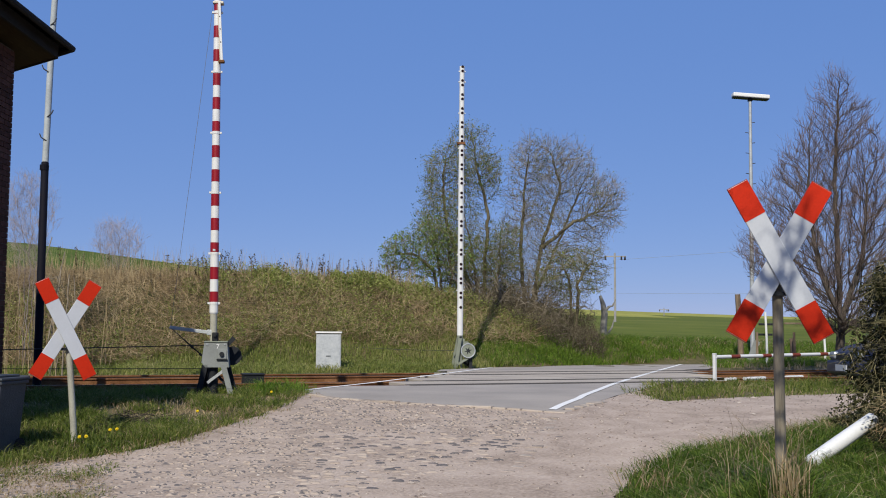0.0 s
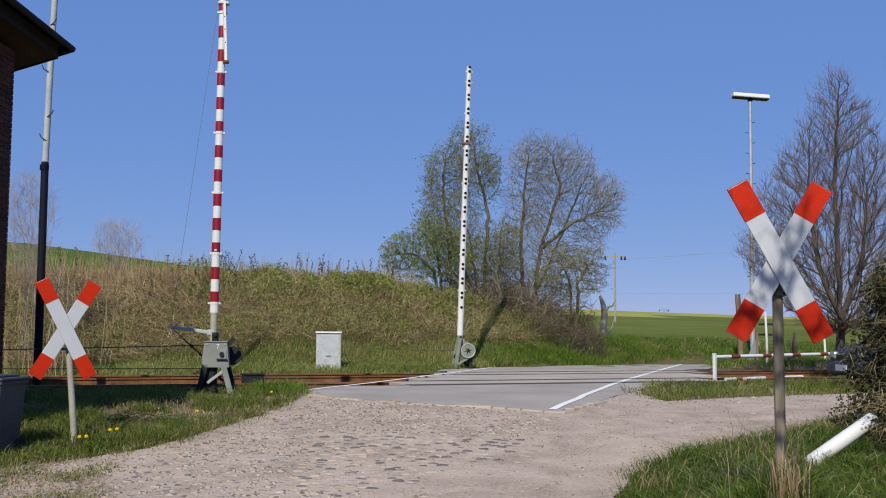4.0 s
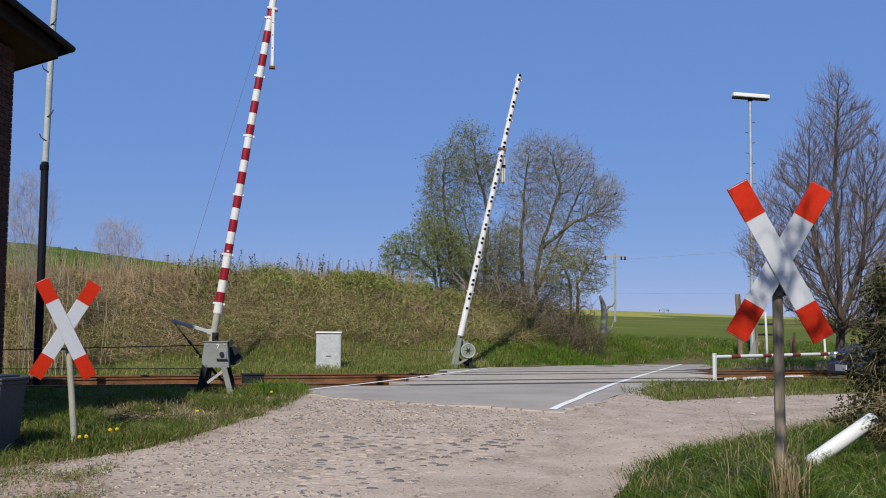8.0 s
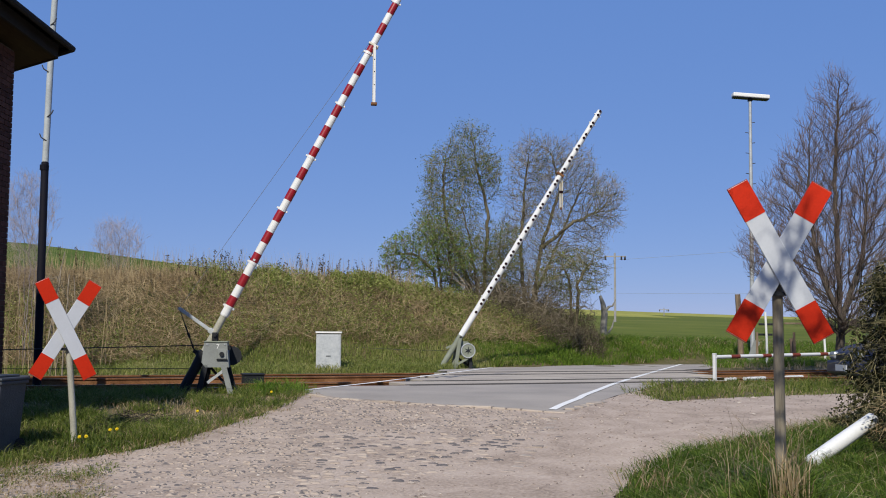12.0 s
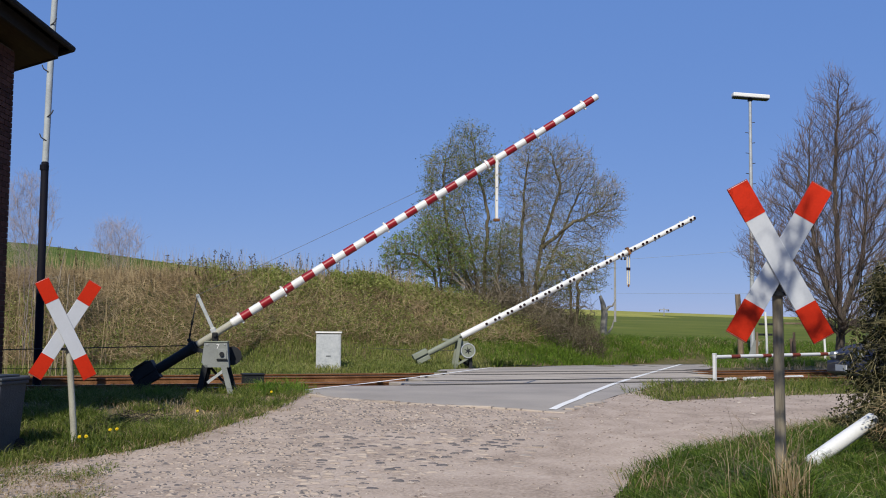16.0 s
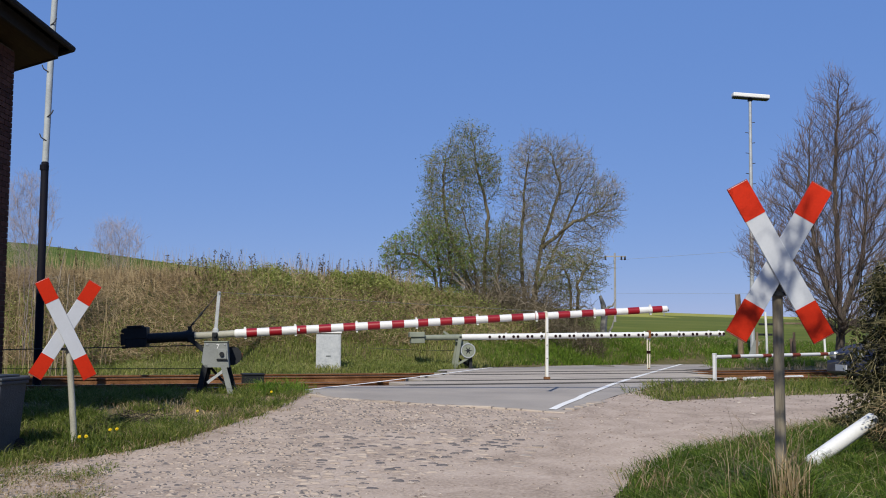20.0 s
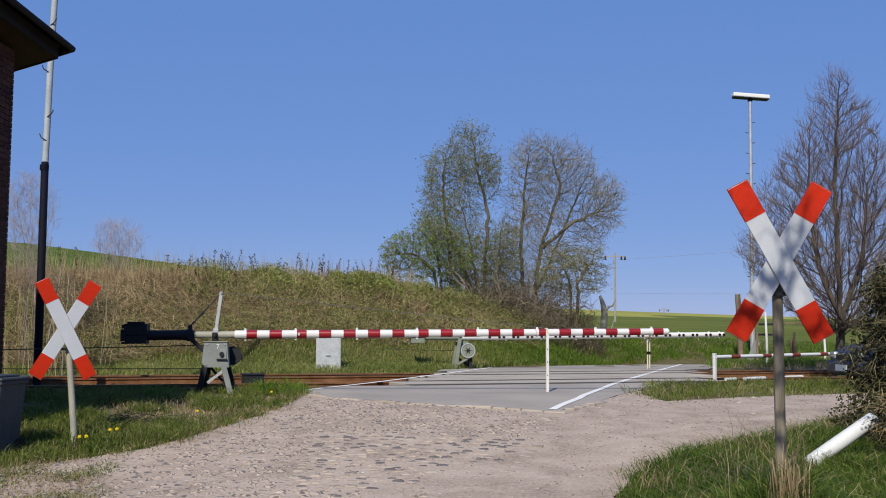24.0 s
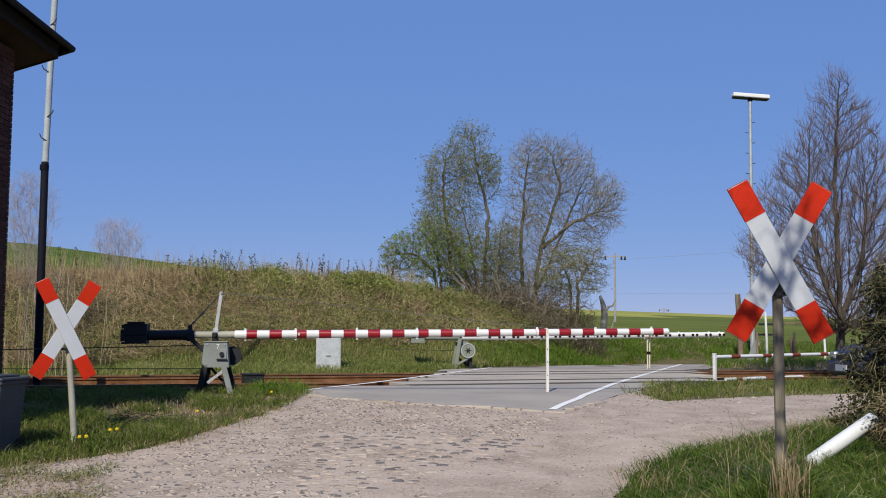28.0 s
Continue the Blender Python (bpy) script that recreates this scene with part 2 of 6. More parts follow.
# ---- geometry helpers ----
class Geo:
    """Collects vertices and faces of one part."""

    def __init__(self):
        self.v, self.f = [], []

    def add(self, vs, fs):
        o = len(self.v)
        self.v.extend(tuple(v) for v in vs)
        self.f.extend(tuple(i + o for i in f) for f in fs)
        return self

    def box(self, lo, hi, m=None, ch=0.0):
        """A box between two corners, with chamfered edges where ch is given."""
        c = [(a + b) / 2 for a, b in zip(lo, hi)]
        h = [(b - a) / 2 for a, b in zip(lo, hi)]
        if ch <= 0:
            vs = [Vector((c[0] + sx * h[0], c[1] + sy * h[1], c[2] + sz * h[2])) for sx in (-1, 1) for sy in (-1, 1) for sz in (-1, 1)]
            fs = [(0, 1, 3, 2), (4, 6, 7, 5), (0, 4, 5, 1), (2, 3, 7, 6), (0, 2, 6, 4), (1, 5, 7, 3)]
        else:
            bm = bmesh.new()
            bmesh.ops.create_cube(bm, size=1.0)
            for v in bm.verts:
                v.co = Vector((c[k] + 2 * v.co[k] * h[k] for k in range(3)))
            bmesh.ops.bevel(bm, geom=bm.edges[:], offset=min(ch, 0.9 * min(h)), segments=2, profile=0.5, affect="EDGES")
            bm.verts.index_update()
            vs, fs = [v.co.copy() for v in bm.verts], [tuple(v.index for v in f.verts) for f in bm.faces]
            bm.free()
        if m is not None:
            vs = [m @ v for v in vs]
        return self.add(vs, fs)

    def tube(self, path, radii, sides=8, cap=True):
        """A tube along a path with a radius at each point."""
        pts = [Vector(p) for p in path]
        if not hasattr(radii, "__len__"):
            radii = [radii] * len(pts)
        vs, fs, side = [], [], None
        for i, p in enumerate(pts):
            w = (pts[min(i + 1, len(pts) - 1)] - pts[max(i - 1, 0)]).normalized()
            if side is None:
                side = w.orthogonal().normalized()
            side = (side - w * side.dot(w)).normalized()
            up = w.cross(side)
            vs += [p + (side * math.cos(k * math.tau / sides) + up * math.sin(k * math.tau / sides)) * radii[i] for k in range(sides)]
        for i in range(len(pts) - 1):
            fs += [(i * sides + k, i * sides + (k + 1) % sides, (i + 1) * sides + (k + 1) % sides, (i + 1) * sides + k) for k in range(sides)]
        if cap:
            fs += [tuple(range(sides))[::-1], tuple((len(pts) - 1) * sides + k for k in range(sides))]
        return self.add(vs, fs)

    def rod(self, a, b, r, r2=None, sides=8):
        return self.tube([a, b], [r, r if r2 is None else r2], sides)

    def prism(self, outline, depth, m=None, flip=False):
        """An outline of (x, z) points pulled along y from 0 to depth."""
        n = len(outline)
        vs = [Vector((x, 0, z)) for x, z in outline] + [Vector((x, depth, z)) for x, z in outline]
        fs = [tuple(range(n)), tuple(range(2 * n - 1, n - 1, -1))] + [(i, n + i, n + (i + 1) % n, (i + 1) % n) for i in range(n)]
        if m is not None:
            vs = [m @ v for v in vs]
        return self.add(vs, fs)


def mesh_of(name, geo, material, smooth=False):
    me = bpy.data.meshes.new(name)
    if isinstance(geo, Geo):
        me.from_pydata([tuple(v) for v in geo.v], [], geo.f)
        bm = bmesh.new()
        bm.from_mesh(me)
        bmesh.ops.recalc_face_normals(bm, faces=bm.faces)
        bm.to_mesh(me)
        bm.free()
    else:
        me.from_pydata(geo[0], [], geo[1])
    me.materials.append(material)
    if smooth:
        me.polygons.foreach_set("use_smooth", [True] * len(me.polygons))
        me.set_sharp_from_angle(angle=radians(55))
    return me


def part(name, geo, material, parent=None, label="", smooth=False, m=None):
    """ONE mesh object of its own, under a thing or a part."""
    ob = new(name, mesh_of(name, geo, material, smooth))
    if parent is not None:
        ob.parent = parent
    if m is not None:
        ob.matrix_basis = m
    if label:
        tagged(ob, label)
    return ob


def thing(name, m, label, category, group="", kind=""):
    ob = new(name)
    ob.empty_display_size = 0.1
    ob.matrix_basis = m
    return tagged(ob, label, category, group, kind)


def tri_mesh(name, tris, material, label, category, kind="stuff", parent=None):
    """A mesh of loose triangles, from an array (n, 3, 3)."""
    tris = np.asarray(tris, dtype=np.float32)
    n = len(tris)
    me = bpy.data.meshes.new(name)
    me.vertices.add(3 * n), me.loops.add(3 * n), me.polygons.add(n)
    me.vertices.foreach_set("co", tris.reshape(-1))
    me.loops.foreach_set("vertex_index", np.arange(3 * n, dtype=np.int32))
    me.polygons.foreach_set("loop_start", np.arange(0, 3 * n, 3, dtype=np.int32))
    me.update(calc_edges=True)
    me.materials.append(material)
    ob = new(name, me)
    if parent is not None:
        ob.parent = parent
        return tagged(ob, label)
    return tagged(ob, label, category, "", kind)


def smooth01(lo, hi, v):
    t = np.clip((v - lo) / (hi - lo), 0, 1)
    return t * t * (3 - 2 * t)


# ---- the lie of the land ----
RAIL_X, RAIL_Y, UX, UY = 0.3, 25.0, 0.922, 0.387


def along(x, y):
    return (x - RAIL_X) * UX + (y - RAIL_Y) * UY


def across(x, y):
    return -(x - RAIL_X) * UY + (y - RAIL_Y) * UX


def track(a, n, z=0.0):
    return Vector((RAIL_X + a * UX - n * UY, RAIL_Y + a * UY + n * UX, z))


VERGE_RIGHT = [(1.15, -6), (1.25, 6), (1.4, 8.4), (1.56, 9.4), (1.93, 10.6), (2.5, 11.4), (3.3, 12.2), (4.0, 12.8), (5.1, 14.0), (7.0, 15.4), (13, 18.6)]


def land(x, y):
    """Height of the ground, for arrays or numbers."""
    x, y = np.asarray(x, dtype=float), np.asarray(y, dtype=float)
    a, n = along(x, y), across(x, y)
    z = np.interp(y, [4, 6, 9, 11, 12.7, 15.4, 17], [-0.6, -0.58, -0.47, -0.35, -0.22, -0.05, 0.0])
    # verge beside the drive rises away from it
    edge = np.interp(y, [p[1] for p in VERGE_RIGHT], [p[0] for p in VERGE_RIGHT])
    z = z + 0.16 * smooth01(0.0, 1.6, x - edge) * (1 - smooth01(12, 16, y))
    # hump round the sign post
    z = z + np.interp(y, [1.5, 4.0, 8.0, 9.2], [0, 0.28, 0.28, 0]) * smooth01(0.0, 1.0, x - edge) * (1 - smooth01(2.3, 2.8, x))
    # track bed lies a little lower, away from the road
    road_mid = 1.3 + (y - 20.0) * 0.29
    off_road = smooth01(3.1, 3.7, np.abs(x - road_mid))
    bed = smooth01(-5.5, -4.9, n) * (1 - smooth01(3.0, 4.0, n))
    z = z - 0.20 * bed * off_road - 0.10 * bed * (1 - off_road)
    # bank behind the track, then the fields
    crest = np.interp(a, [-40, -8.3, -3.4, 0.3, 1.8, 4.2, 6.0, 7.7, 8.6, 10.3, 14.5, 20, 40], [2.45, 2.45, 2.55, 2.45, 2.4, 2.0, 1.5, 1.2, 1.0, 0.75, 0.65, 0.5, 0.5])
    toe = np.interp(a, [0, 4, 8, 14, 20], [4.4, 4.8, 6.8, 6.0, 5.0])
    rise = smooth01(0, 1, (n - toe) / (10.0 - toe))
    bank = crest * rise
    look_x = x / np.maximum(y, 5.0)
    lift = np.interp(look_x, [-0.6, -0.414, -0.367, -0.256, -0.15, -0.044, 0.061, 0.167, 0.272, 0.378, 0.55], [0.100, 0.0915, 0.0865, 0.070, 0.0565, 0.041, 0.029, 0.0247, 0.0215, 0.0185, 0.017])
    reach = np.clip(y, 30, 240)
    far = 0.95 + lift * reach * (0.35 + 0.65 * np.clip((reach - 40) / 200, 0, 1))
    w = smooth01(10, 45, n)
    behind = np.where(n > 10, crest * (1 - w) + far * w, bank)
    return np.where(n > toe, z * 0 + behind, z)


def land_z(x, y):
    return float(land(x, y))


def spaced(fine_lo, fine_hi, step, far, grow=1.25):
    vals = list(np.arange(fine_lo, fine_hi + 1e-6, step))
    d, v = step, fine_hi
    while v < far:
        d *= grow
        v += d
        vals.append(v)
    d, v = step, fine_lo
    while v > -far:
        d *= grow
        v -= d
        vals.insert(0, v)
    return np.array(vals)


def make_ground():
    xs, ys = spaced(-16, 18, 0.4, 1800), spaced(2, 46, 0.4, 1800)
    X, Y = np.meshgrid(xs, ys)
    Z = land(X, Y) - 0.02
    rough = np.array([noise.noise((x * 0.9, y * 0.9, 0.0)) for x, y in zip(X.ravel(), Y.ravel())]).reshape(X.shape)
    A, N = along(X, Y), across(X, Y)
    Z = Z + rough * np.where((N > 4.5) & (Y < 60), 0.10, 0.012)
    vs = np.stack([X, Y, Z], -1).reshape(-1, 3)
    nx, ny = len(xs), len(ys)
    fs = [(j * nx + i, j * nx + i + 1, (j + 1) * nx + i + 1, (j + 1) * nx + i) for j in range(ny - 1) for i in range(nx - 1)]
    me = bpy.data.meshes.new("ground")
    me.from_pydata(vs.tolist(), [], fs)
    me.materials.append(M["soil"]), me.materials.append(M["meadow"]), me.materials.append(M["rape"]), me.materials.append(M["young_crop"])
    xc, yc = (xs[:-1] + xs[1:]) / 2, (ys[:-1] + ys[1:]) / 2
    XC, YC = np.meshgrid(xc, yc)
    NC = across(XC, YC)
    kind = np.where(NC > 11.5, 1, 0)
    kind = np.where((NC > 120) & (XC / np.maximum(YC, 1) > 0.0), 2, kind)
    kind = np.where((NC > 11.5) & (XC < 0.02 * YC), 3, kind)
    me.polygons.foreach_set("material_index", kind.ravel().astype(np.int32))
    me.polygons.foreach_set("use_smooth", [True] * len(me.polygons))
    return tagged(new("ground", me), "grassy ground with bank and fields to the horizon", "ground", "", "structure")


make_ground()


def in_poly(x, y, poly):
    x, y = np.asarray(x, float), np.asarray(y, float)
    inside = np.zeros(x.shape, bool)
    for (x1, y1), (x2, y2) in zip(poly, poly[1:] + poly[:1]):
        cross = (y1 > y) != (y2 > y)
        with np.errstate(divide="ignore", invalid="ignore"):
            at = (x2 - x1) * (y - y1) / (y2 - y1) + x1
        inside ^= cross & (x < at)
    return inside


def drape(name, poly, step, dz, material, label, category, wobble=0.0, parent=None, level=False):
    """A sheet laid over the land inside an outline."""
    from mathutils.geometry import delaunay_2d_cdt
    rim = []
    for (x1, y1), (x2, y2) in zip(poly, poly[1:] + poly[:1]):
        k = max(1, int(math.hypot(x2 - x1, y2 - y1) / step))
        for i in range(k):
            t = i / k
            x, y = x1 + (x2 - x1) * t, y1 + (y2 - y1) * t
            rim.append((x + wobble * noise.noise((x * 2.1, y * 2.1, 3)), y + wobble * noise.noise((x * 2.1, y * 2.1, 9))))
    gx = np.arange(min(p[0] for p in rim), max(p[0] for p in rim), step)
    gy = np.arange(min(p[1] for p in rim), max(p[1] for p in rim), step)
    X, Y = np.meshgrid(gx, gy)
    keep = in_poly(X, Y, rim)
    pts = [Vector(p) for p in rim] + [Vector(p) for p in zip(X[keep], Y[keep])]
    edges = [(i, (i + 1) % len(rim)) for i in range(len(rim))]
    out = delaunay_2d_cdt(pts, edges, [], 1, 1e-4)
    xy = np.array([tuple(p) for p in out[0]])
    zz = (np.array([road_z(x, y) for x, y in xy]) if level else land(xy[:, 0], xy[:, 1])) + dz
    me = bpy.data.meshes.new(name)
    me.from_pydata([(x, y, z) for (x, y), z in zip(xy, zz)], [], out[2])
    me.materials.append(material)
    bm = bmesh.new()
    bm.from_mesh(me)
    bmesh.ops.recalc_face_normals(bm, faces=bm.faces)
    if bm.faces and sum(f.normal.z for f in bm.faces) < 0:
        bmesh.ops.reverse_faces(bm, faces=bm.faces)
    bm.to_mesh(me)
    bm.free()
    me.polygons.foreach_set("use_smooth", [True] * len(me.polygons))
    ob = new(name, me)
    if parent is not None:
        ob.parent = parent
        return tagged(ob, label)
    return tagged(ob, label, category, "", "structure")


FRONT = [(-2.16, 17.03), (-1.55, 16.28), (-0.67, 15.63), (0.46, 15.2), (1.57, 14.72), (2.32, 15.94), (3.4, 18.6)]
ROAD = FRONT + [(5.4, 24.4), (8.2, 32.5), (9.2, 37.2), (3.8, 33.4), (1.43, 31.0), (-0.04, 28.8), (-0.3, 25.6), (-1.5, 21.0), (-2.4, 17.9)]
DRIVE = [(-2.12, 16.9), (-2.3, 14.5), (-2.63, 13.2), (-3.0, 12.0), (-3.43, 11.3), (-3.85, 10.85), (-4.4, 10.5), (-9, 10.0), (-9, -6)] + VERGE_RIGHT + [(13, 21.3), (6.6, 18.0), (4.55, 16.8), (3.34, 16.1), (3.25, 17.3), (3.4, 18.6), (2.32, 15.94), (1.57, 14.72), (0.46, 15.2), (-0.67, 15.63), (-1.55, 16.28), (-2.16, 17.03)]
ISLAND = [(3.25, 18.4), (3.34, 16.1), (4.55, 16.8), (6.6, 18.0), (13, 21.3), (13, 27.5), (5.6, 23.6), (4.5, 22.7), (3.7, 19.6)]



def cut(poly, n_cut, near):
    """The part of an outline on one side of a line along the track."""
    out = []
    for p, q in zip(poly, poly[1:] + poly[:1]):
        a, b = float(across(*p)) - n_cut, float(across(*q)) - n_cut
        if (a <= 0) == near:
            out.append(p)
        if (a <= 0) != (b <= 0):
            t = a / (a - b)
            out.append((p[0] + (q[0] - p[0]) * t, p[1] + (q[1] - p[1]) * t))
    return out


def road_z(x, y):
    return float(np.interp(y, [4, 6, 9, 11, 12.7, 15.4, 17], [-0.6, -0.58, -0.47, -0.35, -0.22, -0.05, 0.0]))


road_asphalt = drape("road", cut(ROAD, -4.42, True), 0.5, 0.008, M["asphalt"], "worn grey asphalt road leading over the railway", "road", level=True)
drape("road", cut(ROAD, 2.42, False), 0.5, 0.008, M["asphalt"], "worn grey asphalt road beyond the railway", "road", level=True)
drape("dirt_drive", DRIVE, 0.3, 0.004, M["sand"], "pinkish sandy dirt drive with stones", "road", wobble=0.12)


def ribbon(pts, width, dz, name, parent):
    """A painted line along points on the road."""
    vs, fs = [], []
    dense = []
    for (x1, y1), (x2, y2) in zip(pts, pts[1:]):
        for i in range(4):
            dense.append((x1 + (x2 - x1) * i / 4, y1 + (y2 - y1) * i / 4))
    dense.append(pts[-1])
    for i, (x, y) in enumerate(dense):
        x0, y0 = dense[max(i - 1, 0)]
        x1, y1 = dense[min(i + 1, len(dense) - 1)]
        d = math.hypot(x1 - x0, y1 - y0)
        nx, ny = -(y1 - y0) / d * width / 2, (x1 - x0) / d * width / 2
        vs += [(x - nx, y - ny, road_z(x - nx, y - ny) + dz), (x + nx, y + ny, road_z(x + nx, y + ny) + dz)]
    fs = [(2 * i, 2 * i + 2, 2 * i + 3, 2 * i + 1) for i in range(len(dense) - 1)]
    return part(name, (vs, fs), M["road_paint"], parent, "white painted edge line, worn")


ribbon([(1.52, 14.85), (2.08, 16.4), (2.7, 18.6), (3.24, 20.6), (4.14, 23.6), (6.0, 29.6), (8.1, 36.2)], 0.11, 0.016, "edge_line", road_asphalt)
ribbon([(-2.3, 17.75), (-1.38, 20.6), (-0.45, 23.9), (0.45, 27.2), (1.4, 30.6)], 0.10, 0.016, "edge_line", road_asphalt)

# ---- railway ----
railway = thing("railway_track", pose(0, 0, 0), "two rusty railway tracks on brown ballast", "railway track", "", "structure")
RAIL_OUTLINE = [(-0.062, 0), (0.062, 0), (0.062, 0.012), (0.012, 0.03), (0.009, 0.1), (0.034, 0.115), (0.034, 0.145), (-0.034, 0.145), (-0.034, 0.115), (-0.009, 0.1), (-0.012, 0.03), (-0.062, 0.012)]


def rail(n):
    turn = math.degrees(math.atan2(UY, UX))
    m = Matrix.Translation(track(-60, n, -0.136)) @ pose(0, 0, 0, 0, 0, turn - 90)
    ob = part("rail", Geo().prism(RAIL_OUTLINE, 150.0, m), M["rust"], railway, "rusty steel rail with a worn top")
    top = Geo().box((-0.028, 0, 0.1455), (0.028, 150, 0.1475), m)
    part("running_surface", top, M["rail_top"], ob)


for rail_line in (-4.37, -2.9, 0.0, 1.47):
    rail(rail_line)


# ---- level crossing barriers ----
def ring_clamp(s, r):
    g = Geo()
    g.tube([(s - 0.022, 0, 0), (s + 0.022, 0, 0)], r + 0.006, 14)
    g.box((s - 0.016, -0.02, r), (s + 0.016, 0.02, r + 0.03), ch=0.004)
    g.box((s - 0.016, -0.02, -r - 0.03), (s + 0.016, 0.02, -r), ch=0.004)
    return g


def near_barrier():
    """Red and white full barrier with king post, stay wires and dark counterweight."""
    top = thing("crossing_barrier", Matrix.Translation((-3.682, 17.4, 0.0)) @ pose(0, 0, 0, 0, 0, 6.3), "red and white striped railway crossing barrier beside the road", "barrier", "crossing barriers")
    H = 0.916
    # stand: grey housing on four legs
    out = [(-0.155, H - 0.12), (0.205, H - 0.12), (0.24, H - 0.52), (-0.135, H - 0.52), (-0.195, H - 0.44)]
    housing = part("housing", Geo().prism(out, 0.30, Matrix.Translation((0, -0.15, 0))), M["grey_metal"], top, "grey painted steel housing, weathered")
    part("lid_plate", Geo().box((-0.165, -0.165, H - 0.12), (0.215, 0.165, H - 0.10), ch=0.006), M["green_grey"], housing)
    part("cover_plate", Geo().box((0.055, -0.17, H - 0.385), (0.205, -0.152, H - 0.235), ch=0.008), M["grey_metal"], housing)
    part("drive_hub", Geo().rod((0.125, -0.15, H - 0.31), (0.125, -0.2, H - 0.31), 0.042, 0.036, 14), M["black_metal"], housing)
    # black strip added below the cover plate in place of its shadow
    part("cover_shade", Geo().box((0.045, -0.185, H - 0.402), (0.215, -0.152, H - 0.385), ch=0.004), M["black_metal"], housing)
    for x, y, r in ((-0.1, -0.152, 0.012), (0.17, -0.152, 0.012), (-0.12, -0.152, 0.01)):
        part("bolt", Geo().rod((x, y, H - 0.15), (x, y - 0.012, H - 0.15), r, r, 6), M["galvanised"], housing)
    txt = bpy.data.curves.new("number", "FONT")
    txt.body, txt.size, txt.extrude = "7", 0.11, 0.001
    dg = new("number_tmp", txt)
    me = bpy.data.meshes.new_from_object(dg)
    bpy.data.objects.remove(dg)
    me.materials.append(M["white_paint"])
    num = new("number", me)
    num.parent = housing
    num.matrix_basis = pose(0.03, -0.153, H - 0.225, 90, 0, 0)
    for x0, x1, y, mt in ((0.15, 0.325, -0.13, "grey_metal"), (0.19, 0.37, 0.13, "black_metal"), (-0.135, -0.27, -0.13, "black_metal"), (-0.10, -0.22, 0.13, "black_metal")):
        g = Geo()
        v = [(x0 - 0.045, y - 0.02, H - 0.48), (x0 + 0.045, y - 0.02, H - 0.48), (x1 + 0.045, y - 0.02, -0.2), (x1 - 0.045, y - 0.02, -0.2)]
        g.add(v + [(a, b + 0.04, c) for a, b, c in v], [(0, 1, 2, 3), (7, 6, 5, 4), (0, 4, 5, 1), (1, 5, 6, 2), (2, 6, 7, 3), (3, 7, 4, 0)])
        part("leg", g, M[mt], top)
    part("brace", Geo().box((-0.02, -0.145, -0.022), (0.30, -0.125, 0.022), Matrix.Translation((-0.08, 0, H - 0.755)) @ pose(0, 0, 0, 0, -38, 0)), M["galvanised"], top, "pale diagonal brace")
    part("brace", Geo().box((-0.02, 0.105, -0.02), (0.40, 0.13, 0.02), Matrix.Translation((-0.1, 0, H - 0.5)) @ pose(0, 0, 0, 0, 48, 0)), M["black_metal"], top)
    part("bearing", Geo().box((-0.045, -0.09, H - 0.1), (0.045, -0.065, H + 0.04), ch=0.015), M["black_metal"], top)
    part("bearing", Geo().box((-0.045, 0.065, H - 0.1), (0.045, 0.09, H + 0.04), ch=0.015), M["black_metal"], top)
    part("axle", Geo().rod((0, -0.13, H), (0, 0.13, H), 0.03, 0.03, 12), M["black_metal"], top)
    part("base_block", Geo().box((-0.42, -0.28, -0.5), (0.45, 0.28, -0.06), ch=0.03), M["concrete"], top, "concrete foundation")
    disc = part("wire_wheel", Geo().tube([(0, 0.165, 0), (0, 0.20, 0)], 0.155, 24).rod((0, 0.14, 0), (0, 0.24, 0), 0.04, 0.04, 12), M["black_metal"], top, "dark wire wheel", m=Matrix.Translation((0.26, 0, H - 0.31)))
    part("wheel_arm", Geo().box((0.0, 0.20, -0.03), (0.17, 0.225, 0.03), ch=0.006), M["rust"], disc)
    # boom, along its own x from the pivot
    R0, R1 = 0.070, 0.055
    rad = lambda s: R0 + (R1 - R0) * s / 7.58
    g = Geo().tube([(0.31, 0, 0), (0.33, 0, 0), (7.5, 0, 0), (7.56, 0, 0), (7.58, 0, 0)], [0.06, rad(0.33), rad(7.5), rad(7.5), 0.03], 18)
    boom = part("boom", g, M["white_paint"], top, "tapered white boom with red bands", smooth=False)
    for k in range(18):
        s = 0.47 + 0.4 * k
        part("red_band", Geo().tube([(s, 0, 0), (s + 0.2, 0, 0)], [rad(s) + 0.0025, rad(s + 0.2) + 0.0025], 18, cap=False), M["red_paint"], boom, smooth=True)
    part("root_tube", Geo().tube([(-0.42, 0, 0), (0.32, 0, 0)], 0.056, 16), M["pale_tube"], boom, "pale bare tube", smooth=True)
    part("counter_arm", Geo().tube([(-1.1, 0, 0), (-0.62, 0, 0), (-0.45, 0, 0), (-0.33, 0, 0)], [0.082, 0.08, 0.088, 0.07], 14), M["black_metal"], boom, smooth=True)
    g = Geo()
    for x0, x1, z0, z1 in ((-1.42, -1.06, 0.0, 0.185), (-1.40, -1.07, -0.135, 0.0), (-1.47, -1.40, -0.09, 0.1), (-1.455, -1.41, -0.14, -0.1), (-1.455, -1.41, 0.11, 0.17)):
        g.box((x0, -0.17, z0), (x1, 0.17, z1), ch=0.012)
    part("counterweight", g, M["black_metal"], boom, "black cast counterweight")
    for y in (-0.09, 0.09):
        part("weight_plate", Geo().box((-1.36, y - 0.11, 0.185), (-1.12, y - 0.06, 0.215), ch=0.006), M["black_metal"], boom)
